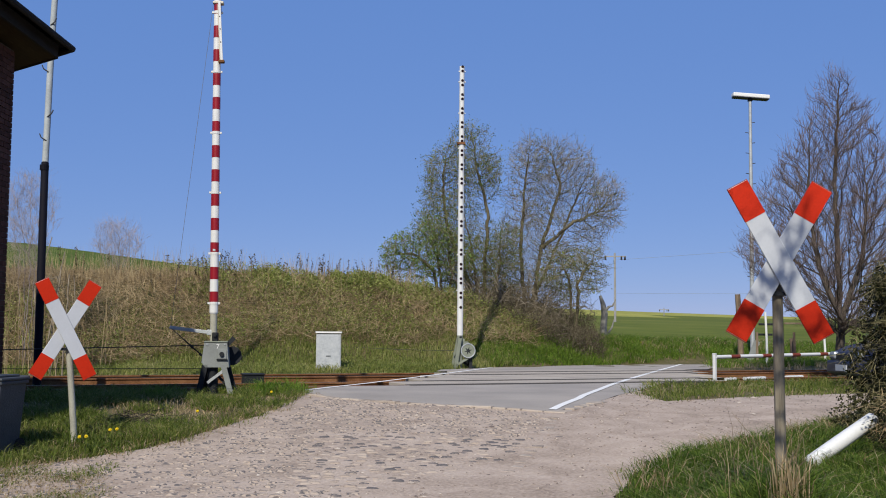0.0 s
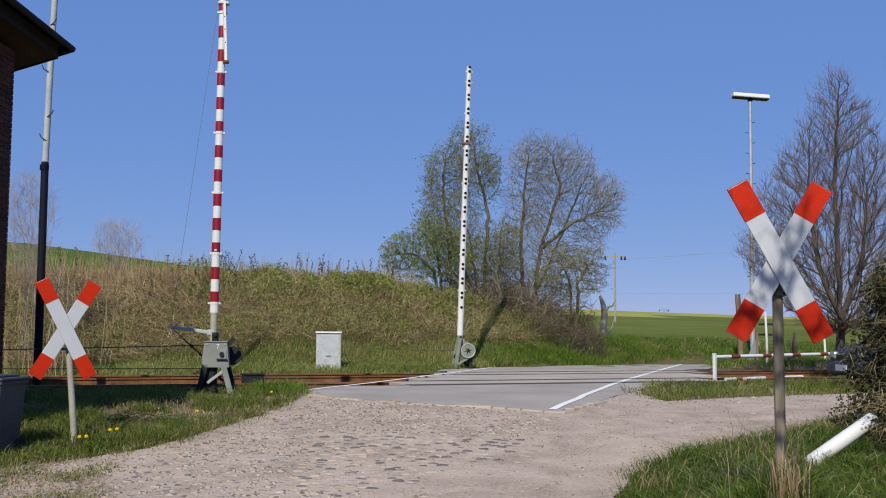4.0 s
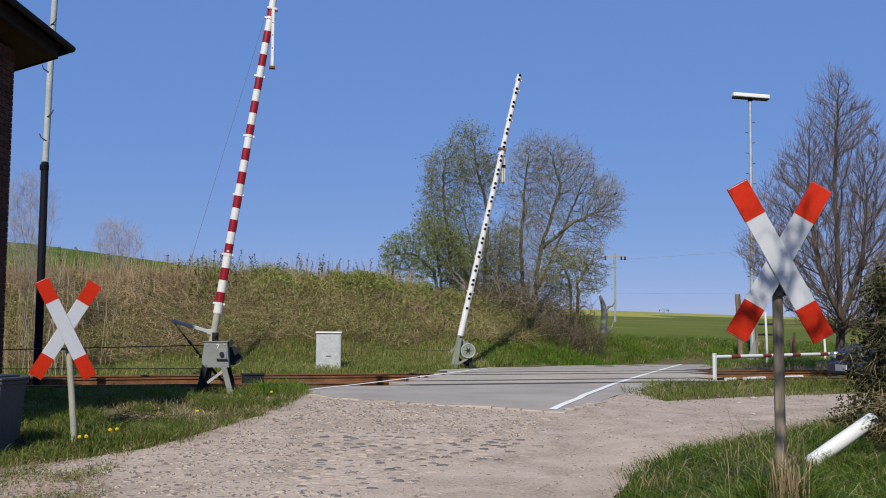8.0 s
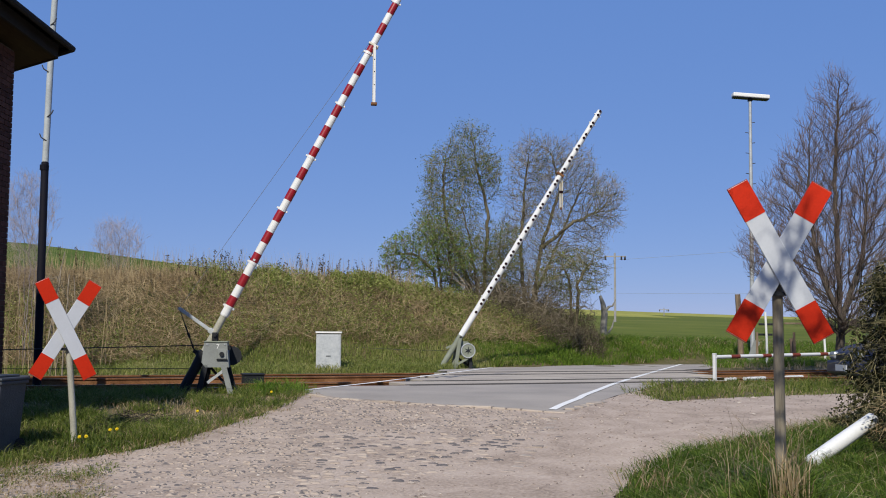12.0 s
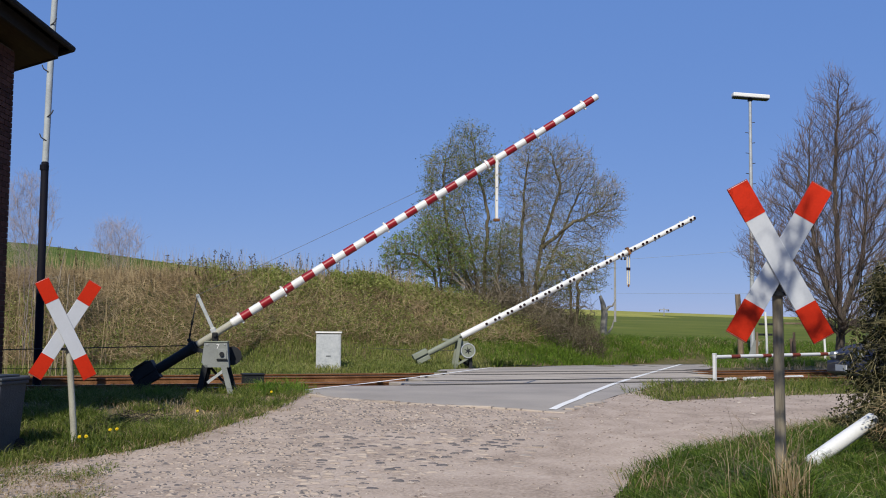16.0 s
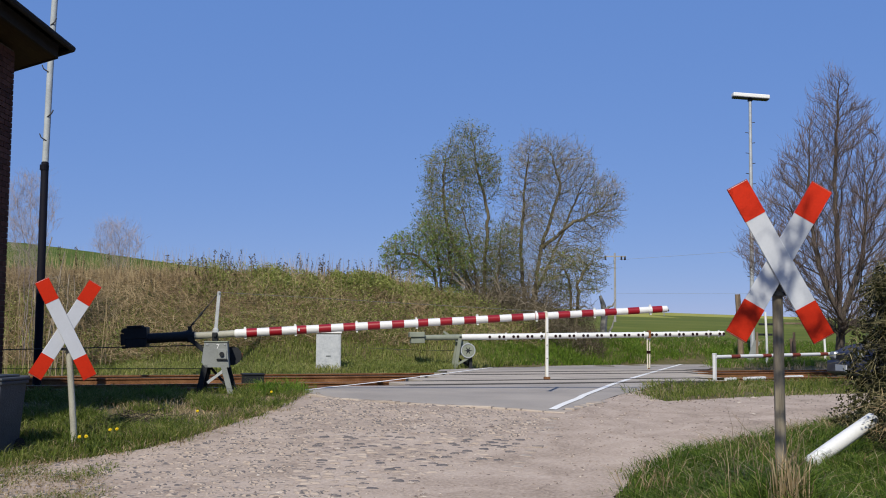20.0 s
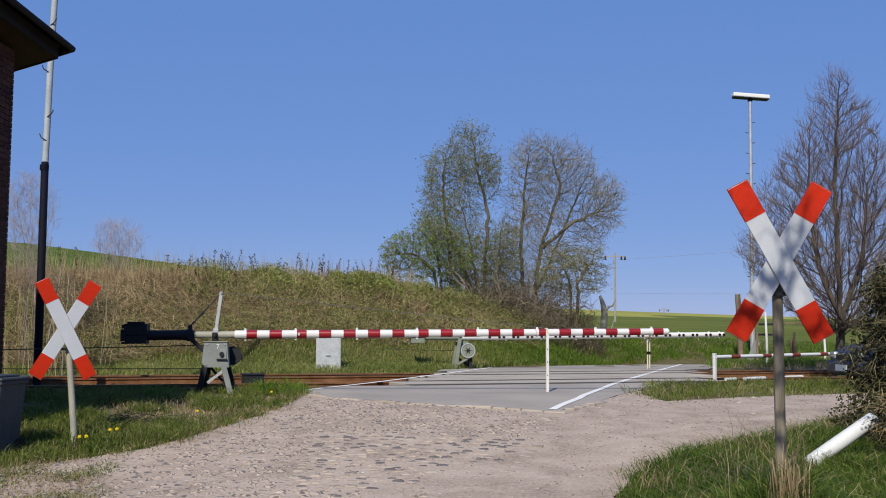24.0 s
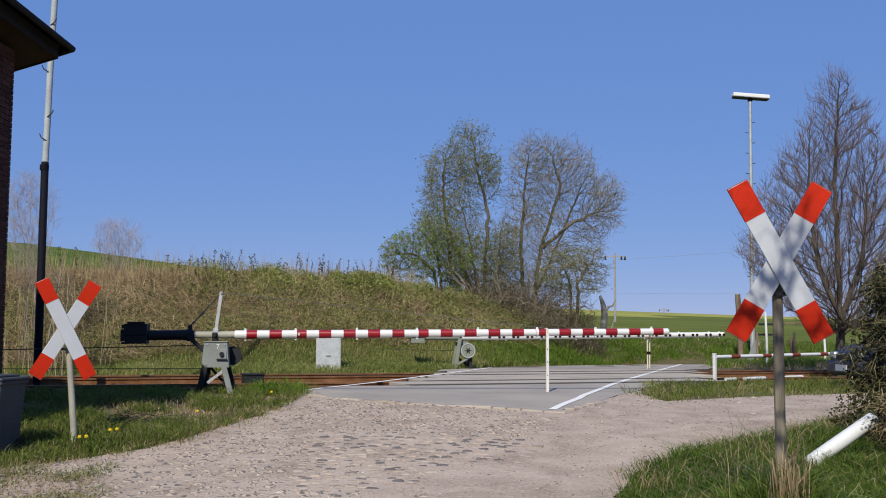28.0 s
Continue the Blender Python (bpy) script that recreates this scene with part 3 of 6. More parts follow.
    part("collar", Geo().tube([(-0.45, 0, 0), (-0.36, 0, 0)], 0.105, 12), M["black_metal"], boom)
    part("lug", Geo().box((-0.43, -0.03, 0.08), (-0.37, 0.03, 0.16), ch=0.008), M["black_metal"], boom)
    part("strut", Geo().box((-0.40, -0.11, -0.035), (0.06, -0.085, 0.035), Matrix.Translation((-0.12, 0, -0.3)) @ pose(0, 0, 0, 0, 43, 0)), M["black_metal"], boom)
    part("king_post", Geo().box((-0.028, -0.012, 0.05), (0.028, 0.012, 0.70), ch=0.006).rod((0, -0.04, 0.69), (0.0, 0.04, 0.69), 0.018, 0.018, 8).box((-0.045, -0.05, 0.02), (0.045, 0.05, 0.1), ch=0.01), M["galvanised"], boom, "upright steel stay post", m=pose(0, 0, 0, 0, 7.5, 0))
    part("stay_wire", Geo().rod((0.09, 0, 0.685), (5.42, 0, 0.075), 0.0035, 0.0035, 5), M["stay"], boom, "thin steel stay wire")
    part("stay_wire", Geo().rod((0.09, 0, 0.685), (-0.40, 0, 0.14), 0.008, 0.008, 5), M["wire"], boom)
    part("turnbuckle", Geo().rod((-0.39, 0, 0.151), (-0.1, 0, 0.474), 0.013, 0.013, 6).rod((-0.24, 0, 0.318), (-0.19, 0, 0.374), 0.024, 0.024, 6).rod((-0.36, 0, 0.185), (-0.33, 0, 0.218), 0.022, 0.022, 6), M["black_metal"], boom)
    for s in (0.48, 1.29, 2.29, 3.28, 4.30, 5.30, 6.30, 7.27):
        part("clamp", ring_clamp(s, rad(s)), M["white_paint"], boom)
    part("number_plate_bar", Geo().box((1.33, -0.076, -0.02), (1.36, -0.072, 0.02)), M["sign_white"], boom)
    part("hinge", Geo().box((5.44, -0.07, -0.10), (5.48, 0.07, 0.075), ch=0.01), M["yellowed"], boom)
    leg = part("hanging_leg", Geo().box((-0.016, -0.014, -0.99), (0.024, 0.014, 0.0), ch=0.004), M["white_paint"], boom, "white hanging support leg, a little yellowed")
    part("leg_edge", Geo().box((-0.027, -0.018, -0.985), (-0.016, 0.018, -0.05), ch=0.003), M["yellowed"], leg, "yellowed edge strip")
    part("foot", Geo().box((-0.05, -0.05, -1.03), (0.05, 0.05, -0.985), ch=0.01), M["rust"], leg)
    for z in (-0.25, -0.46, -0.68):
        part("rivet", Geo().rod((0.0, -0.02, z), (0.0, 0.02, z), 0.009, 0.014, 6), M["black_metal"], leg)
    return top, boom, leg, disc


def far_barrier():
    """White side of the other full barrier, with pairs of dark reflectors."""
    top = thing("crossing_barrier", Matrix.Translation((0.487, 29.8, 0.0)) @ pose(0, 0, 0, 0, 0, 7.35), "white railway crossing barrier with dark reflector pairs beyond the tracks", "barrier", "crossing barriers")
    H = 0.873
    for x0, x1, y in ((-0.02, -0.16, -0.16), (-0.02, -0.2, 0.16), (0.02, 0.33, 0.16)):
        g = Geo()
        v = [(x0 - 0.05, y - 0.025, H - 0.02), (x0 + 0.05, y - 0.025, H - 0.02), (x1 + 0.05, y - 0.025, -0.1), (x1 - 0.05, y - 0.025, -0.1)]
        g.add(v + [(a, b + 0.05, c) for a, b, c in v], [(0, 1, 2, 3), (7, 6, 5, 4), (0, 4, 5, 1), (1, 5, 6, 2), (2, 6, 7, 3), (3, 7, 4, 0)])
        part("leg", g, M["green_grey"], top)
    part("brace", Geo().box((-0.02, -0.19, -0.03), (0.52, -0.165, 0.03), Matrix.Translation((-0.14, 0, 0.1)) @ pose(0, 0, 0, 0, -30, 0)), M["green_grey"], top)
    part("brace", Geo().box((0.0, 0.1, -0.03), (0.5, 0.13, 0.03), Matrix.Translation((-0.08, 0, 0.32)) @ pose(0, 0, 0, 0, 35, 0)), M["black_metal"], top)
    part("housing", Geo().prism([(-0.05, H - 0.1), (0.24, H - 0.12), (0.34, H - 0.5), (-0.02, H - 0.5)], 0.22, Matrix.Translation((0, -0.02, 0))), M["green_grey"], top, "grey-green drive housing")
    part("rear_leg", Geo().box((0.25, -0.1, -0.1), (0.34, 0.1, 0.32), ch=0.01), M["black_metal"], top)
    part("axle", Geo().rod((0, -0.19, H), (0, 0.19, H), 0.03, 0.03, 12), M["black_metal"], top)
    wheel = part("wire_wheel", Geo().tube([(0, -0.22, 0), (0, -0.19, 0)], 0.195, 26), M["green_grey"], top, "round grey wheel with star opening", m=Matrix.Translation((0.20, 0, H - 0.37)))
    g = Geo()
    for k in range(6):
        a, b = k * math.tau / 6, 0.28
        tip = (0.125 * math.cos(a), -0.223, 0.125 * math.sin(a))
        l, r = (0.04 * math.cos(a - b * 1.8), -0.223, 0.04 * math.sin(a - b * 1.8)), (0.04 * math.cos(a + b * 1.8), -0.223, 0.04 * math.sin(a + b * 1.8))
        g.add([(0, -0.223, 0), l, tip, r], [(0, 1, 2, 3)])
    part("star_opening", g, M["black_metal"], wheel)
    part("rim", Geo().tube([(0.19 * math.cos(k * math.tau / 24), -0.22, 0.19 * math.sin(k * math.tau / 24)) for k in range(25)], 0.018, 6, cap=False), M["galvanised"], wheel)
    part("base_block", Geo().box((-0.4, -0.3, -0.5), (0.5, 0.3, -0.01), ch=0.03), M["concrete"], top, "concrete foundation")
    R0, R1 = 0.085, 0.07
    rad = lambda s: R0 + (R1 - R0) * s / 7.6
    boom = part("boom", Geo().tube([(0.03, 0, 0), (0.05, 0, 0), (7.54, 0, 0), (7.6, 0, 0), (7.63, 0, 0)], [0.06, rad(0), rad(7.5), rad(7.6), 0.03], 16), M["white_paint"], top, "tapered white boom")
    for k in range(18):
        s = 0.70 + 0.4 * k
        r = rad(s)
        for d in ((0.0, 0.125) if k else (0.125,)):
            part("reflector", Geo().rod((s + d, -r - 0.006, -0.004), (s + d, -r + 0.03, -0.004), 0.04, 0.04, 10), M["lens_dark"], boom)
        part("band", Geo().tube([(s - 0.05, 0, 0), (s + 0.15, 0, 0)], [rad(s) + 0.002] * 2, 16, cap=False).add([], []), M["white_paint"], boom)
    for s in (1.3, 2.3, 3.3, 4.3, 5.3, 6.3, 7.2, 7.5):
        part("clamp", ring_clamp(s, rad(s)), M["white_paint"], boom)
    part("counter_arm", Geo().tube([(-1.1, 0, 0), (0.05, 0, 0)], [0.075, 0.085], 12), M["green_grey"], boom, "grey-green counter arm", smooth=True)
    g = Geo()
    for z0, z1, x0 in ((0.02, 0.16, -1.42), (-0.15, -0.02, -1.38)):
        g.box((x0, -0.2, z0), (-1.0, 0.2, z1), ch=0.015)
    g.box((-1.36, -0.12, -0.06), (-1.05, 0.12, 0.06))
    part("counterweight", g, M["green_grey"], boom, "grey counterweight plates")
    part("strut", Geo().box((-0.5, -0.02, -0.03), (0.0, 0.02, 0.03), Matrix.Translation((-0.05, 0, -0.12)) @ pose(0, 0, 0, 0, 35, 0)), M["green_grey"], boom)
    part("hinge", Geo().box((5.40, -0.09, -0.10), (5.47, 0.09, 0.12), ch=0.012), M["rust"], boom)
    leg = part("hanging_leg", Geo().rod((-0.035, 0, 0), (-0.03, 0, -0.92), 0.02, 0.02, 6).rod((0.035, 0, 0), (0.03, 0, -0.92), 0.02, 0.02, 6), M["yellowed"], boom, "hanging support leg of two thin bars")
    part("leg_tie", Geo().box((-0.055, -0.024, -0.5), (0.055, 0.024, -0.42)), M["lens_dark"], leg)
    part("foot", Geo().rod((0, 0, -0.9), (0, 0, -0.98), 0.035, 0.02, 8), M["rust"], leg)
    part("leg_tie", Geo().box((-0.055, -0.024, -0.1), (0.055, 0.024, -0.02)), M["white_paint"], leg)
    return top, boom, leg, wheel


NEAR, NEAR_BOOM, NEAR_LEG, NEAR_WHEEL = near_barrier()
FAR, FAR_BOOM, FAR_LEG, FAR_WHEEL = far_barrier()


# ---- crossing signs ----
def cross_arm(half, w):
    return Geo().box((-w / 2, -0.008, -half), (w / 2, 0.008, half), ch=0.004)


def cross_sign(m, post_foot, post_top, post_r, post_mat, open_half, lean, label):
    sign = thing("crossing_sign", m, label, "railway sign", "crossing signs")
    for side, y in ((1, 0.0), (-1, -0.02)):
        t = pose(0, y, 0) @ pose(0, 0, 0, 0, lean - side * -open_half, 0)
        arm = part("cross_arm", cross_arm(0.60, 0.153), M["sign_white"], sign, "white sign arm with red ends", m=t)
        for e in (-1, 1):
            part("red_end", Geo().box((-0.0772, -0.0105, e * 0.345 if e > 0 else -0.597), (0.0772, 0.0095, 0.597 if e > 0 else -0.345)), M["sign_red"], arm)
            part("edge_strip", Geo().box((-0.0785, -0.006, 0.598 if e > 0 else -0.604), (0.0785, 0.006, 0.604 if e > 0 else -0.598)), M["sign_edge"], arm)
    inv = m.inverted()
    a, b = inv @ Vector(post_foot), inv @ Vector(post_top)
    pts = [a + (b - a) * t for t in (0, 0.25, 0.5, 0.75, 1)]
    part("post", Geo().tube(pts, [post_r * k for k in (1.06, 1.0, 0.98, 0.97, 0.95)], 12), post_mat, sign, "weathered round post", smooth=True)
    for z in (0.0, -0.22):
        part("clamp_band", Geo().box((-0.06, 0.01, z - 0.015), (0.06, 0.03, z + 0.015)), M["black_metal"], sign)
    return sign


cross_sign(pose(2.313, 7.34, 1.466), (2.325, 7.41, -0.35), (2.318, 7.41, 1.5), 0.037, M["post_wood"], 29.6, 0.9, "red and white crossing sign on a grey post in grass")
cross_sign(pose(-4.181, 11.9, 0.977, 0, 0, 30), (-4.05, 11.99, -0.5), (-4.185, 11.99, 0.95), 0.036, M["pale_tube"], 29.0, 1.8, "red and white crossing sign on a pale leaning post")


# ---- mast by the building, wires ----
def left_mast():
    t = thing("signal_mast", pose(-7.44, 19.8, -0.35), "tall slim pale mast with step hooks behind the building", "mast")
    part("lower_tube", Geo().tube([(0, -0.02, 0), (0.0, -0.02, 4.44), (0.0, -0.02, 4.46)], [0.078, 0.068, 0.05], 14), M["mast_dark"], t, "black lower tube", smooth=True)
    part("tube_collar", Geo().tube([(-0.01, -0.02, 4.3), (-0.01, -0.02, 4.4)], 0.082, 12), M["mast_dark"], t)
    part("upper_tube", Geo().tube([(-0.01, 0, 4.1), (0.03, 0.0, 6.5), (0.17, 0.0, 11.0)], [0.06, 0.058, 0.05], 14), M["mast_pale"], t, "pale grey upper tube", smooth=True)
    for k, z in enumerate((4.85, 5.3, 6.15, 7.05, 7.9, 8.8, 9.8)):
        s = -1 if k % 2 else 1
        part("step_hook", Geo().tube([(0.02, -0.05, z), (0.02 - 0.09 * s, -0.08, z + 0.06), (0.02 - 0.12 * s, -0.08, z + 0.13)], 0.012, 6), M["wire"], t)


left_mast()


def wire_between(a, b, sag, r, name="signal_wire", label="thin black signal wire beside the track", mat="wire"):
    pts = [Vector(a).lerp(Vector(b), k / 12) - Vector((0, 0, sag * 4 * (k / 12) * (1 - k / 12))) for k in range(13)]
    return tagged(part(name, Geo().tube(pts, r, 5), M[mat], None, smooth=True), label, "wire")


wire_between((-14, 18.0, 0.50), (-3.88, 18.0, 0.745), 0.02, 0.009)
wire_between((-14, 18.0, 0.30), (-3.9, 18.0, 0.35), 0.01, 0.007)
wire_between((-3.2, 30.6, 0.62), (0.4, 30.2, 0.5), 0.04, 0.006)


# ---- cabinet, railing, lamp and posts beyond the track ----
def cabinet():
    t = thing("equipment_cabinet", pose(-2.97, 28.1, land_z(-2.97, 28.1), 0, 0, 4), "pale grey speckled metal equipment cabinet on the grass", "cabinet")
    body = part("body", Geo().box((-0.32, -0.2, -0.1), (0.32, 0.2, 0.93), ch=0.01), M["cabinet"], t)
    part("roof", Geo().box((-0.34, -0.23, 0.955), (0.34, 0.23, 1.0), ch=0.008), M["lamp_white"], t, "white lid")
    part("gap", Geo().box((-0.3, -0.19, 0.92), (0.3, 0.19, 0.96)), M["black_metal"], t)
    part("door", Geo().box((-0.3, -0.212, 0.03), (0.3, -0.2, 0.9), ch=0.004), M["cabinet"], body, "door panel")
    part("handle", Geo().box((-0.06, -0.228, 0.36), (0.06, -0.21, 0.385), ch=0.005), M["grey_metal"], body)
    part("plinth", Geo().box((-0.3, -0.19, -0.3), (0.3, 0.19, -0.1)), M["concrete"], t)


cabinet()


def railing():
    a, b = Vector((5.98, 23.6, 0)), Vector((10.6, 27.45, 0))
    turn = math.degrees(math.atan2(b.y - a.y, b.x - a.x))
    L = (b - a).length
    t = thing("railing", Matrix.Translation((a.x, a.y, land_z(a.x, a.y))) @ pose(0, 0, 0, 0, 0, turn), "white tubular railing with red bands beside the track", "railing")
    for x in (0.0, L):
        p = part("post", Geo().box((x - 0.034, -0.034, -0.1), (x + 0.034, 0.034, 0.74), ch=0.01), M["white_paint"], t)
        part("cap", Geo().box((x - 0.04, -0.04, 0.735), (x + 0.04, 0.04, 0.77), ch=0.012), M["white_paint"], p)
    bar = part("top_bar", Geo().rod((0.04, 0, 0.69), (L, 0, 0.74), 0.042, 0.042, 12), M["white_paint"], t, smooth=True)
    k = 0
    while 0.58 + 1.22 * k < L - 0.36:
        s = 0.58 + 1.22 * k
        part("red_band", Geo().rod((s, 0, 0.69 + 0.05 * s / L), (s + 0.34, 0, 0.69 + 0.05 * (s + 0.34) / L), 0.0445, 0.0445, 12), M["dull_red"], bar, smooth=True)
        k += 1
    part("low_bar", Geo().rod((0.25, -0.1, 0.2), (0.62, -0.1, 0.2), 0.04, 0.04, 10), M["white_paint"], t, smooth=True)
    part("low_bar", Geo().rod((0.95, -0.1, 0.2), (1.75, -0.1, 0.2), 0.04, 0.04, 10), M["white_paint"], t, smooth=True)
    for x in (0.3, 0.58, 1.0, 1.7, 2.65, 3.25):
        part("low_peg", Geo().rod((x, -0.1, -0.1), (x, -0.1, 0.2), 0.02, 0.02, 6), M["white_paint"], t)
    part("low_bar", Geo().rod((2.6, -0.1, 0.2), (3.3, -0.1, 0.2), 0.04, 0.04, 10), M["white_paint"], t, smooth=True)


railing()


def platform_lamp():
    x, y = 10.72, 37.0
    t = thing("street_lamp", pose(x, y, land_z(x, y) - 0.05), "tall grey mast with a long white lamp head", "street lamp")
    z = 9.2 - land_z(x, y)
    part("mast", Geo().tube([(-0.03, 0, 0), (0, 0, z * 0.5), (0.02, 0, z + 0.08)], [0.085, 0.07, 0.05], 12), M["galvanised"], t, smooth=True)
    k = 0
    while 1.5 + 0.36 * k < z - 0.5:
        s = 1 if k % 2 else -1
        part("rung", Geo().rod((0, 0, 1.5 + 0.36 * k), (0.17 * s, -0.02, 1.52 + 0.36 * k), 0.013, 0.013, 6), M["wire"], t)
        k += 1
    head = part("lamp_head", Geo().box((-0.62, -0.16, -0.05), (0.66, 0.16, 0.09), pose(0.02, 0, z + 0.19, 0, 4.0, 0), ch=0.03), M["lamp_white"], t, "white fluorescent lamp housing")
    part("diffuser", Geo().box((-0.6, -0.165, -0.085), (0.64, 0.165, -0.048), pose(0.02, 0, z + 0.19, 0, 4.0, 0), ch=0.01), M["black_metal"], head, "dark underside frame")
    part("bracket", Geo().box((-0.07, -0.07, -0.16), (0.07, 0.07, -0.06), pose(0.02, 0, z + 0.19)), M["black_metal"], t)


platform_lamp()


def round_post(name, x, y, height, r, mat, label, lean=(0, 0), z0=None):
    zz = land_z(x, y) - 0.15 if z0 is None else z0
    t = thing(name, pose(x, y, zz), label, "post")
    pts = [(lean[0] * k / 4 + 0.02 * math.sin(k), lean[1] * k / 4, (height + 0.15) * k / 4) for k in range(5)]
    part("shaft", Geo().tube(pts, [r * 1.1, r, r * 0.97, r * 0.95, r * 0.9], 10), mat, t, smooth=True)
    return t


round_post("wooden_post", 10.0, 36.0, 2.35, 0.1, M["old_wood"], "brown weathered wooden post by the lineside", (-0.06, 0))
round_post("wooden_post", 11.75, 36.0, 0.9, 0.1, M["old_wood"], "short brown wooden post by the lineside")
round_post("marker_post", 10.5, 34.8, 1.75 - land_z(10.5, 34.8), 0.04, M["lamp_white"], "thin white lineside marker post")
round_post("marker_post", 13.1, 36.8, 1.1, 0.04, M["lamp_white"], "thin white lineside marker post")


def lineside_fence():
    t = thing("rail_fence", pose(10.4, 35.6, land_z(10.4, 35.6)), "low dark wooden rail fence by the lineside", "fence")
    part("rail", Geo().box((0.1, -0.03, 1.32 - land_z(10.4, 35.6)), (0.62, 0.03, 1.39 - land_z(10.4, 35.6)), ch=0.01), M["black_metal"], t)
    part("rail", Geo().box((0.95, -0.03, 1.36 - land_z(10.4, 35.6)), (1.6, 0.03, 1.42 - land_z(10.4, 35.6)), ch=0.01), M["old_wood"], t)
    part("rail", Geo().box((0.08, -0.03, 0.98 - land_z(10.4, 35.6)), (0.55, 0.03, 1.05 - land_z(10.4, 35.6)), ch=0.01), M["black_metal"], t)
    for x in (0.02, 1.25):
        part("post", Geo().box((x - 0.04, -0.08, -0.2), (x + 0.04, -0.03, 1.1), ch=0.01), M["old_wood"], t)
    part("leaning_board", Geo().box((-0.14, -0.05, 0.0), (0.06, -0.035, 0.85), pose(-0.25, 0, 0, 0, 22, 0)), M["grey_metal"], t, "grey leaning board")


lineside_fence()


def stump():
    x, y = 5.86, 39.0
    z = land_z(x, y)
    t = thing("tree_stump", pose(x, y, z - 0.1), "grey broken tree stump with a forked top", "tree stump")
    part("trunk", Geo().tube([(0.02, 0, 0), (0.0, 0, 0.6), (0.04, 0, 1.1), (-0.02, 0, 1.45), (-0.12, 0, 1.75)], [0.16, 0.125, 0.12, 0.09, 0.05], 9), M["dead_wood"], t)
    part("limb", Geo().tube([(0.03, 0, 1.15), (0.2, 0.02, 1.35), (0.33, 0, 1.38), (0.45, 0, 1.62)], [0.07, 0.05, 0.035, 0.015], 6), M["dead_wood"], t)
    part("limb", Geo().tube([(0.1, 0, 0.3), (0.3, -0.05, 0.6), (0.38, -0.05, 0.9)], [0.05, 0.035, 0.015], 6), M["dead_wood"], t)


stump()


def power_pole(x, y, top, s=1.0):
    z = land_z(x, y)
    t = thing("power_pole", pose(x, y, z - 0.2), "distant wooden power pole with a crossarm", "power pole", "power poles")
    h = top - z + 0.2
    part("pole", Geo().tube([(0, 0, 0), (0, 0, h)], [0.1 * s, 0.08 * s], 8), M["pole_grey"], t)
    part("crossarm", Geo().box((-0.9 * s, -0.06, h - 0.35), (0.95 * s, 0.06, h - 0.25)), M["pole_grey"], t)
    for dx in (-0.8, 0.55, 0.85):
        part("insulator", Geo().rod((dx * s, -0.05, h - 0.6), (dx * s, -0.05, h - 0.3), 0.09 * s, 0.06 * s, 6), M["fascia"], t)
    return t


power_pole(14.5, 90.0, 7.9)
wire_between((14.5, 90, 7.3), (58, 90, 11.6), 0.3, 0.012, "power_line", "thin overhead power line across the field", "far_wire")
wire_between((14.5, 90, 4.5), (58, 90, 5.25), 0.2, 0.010, "power_line", "thin overhead power line across the field", "far_wire")
power_pole(36.8, 178.0, 5.6, 0.9)


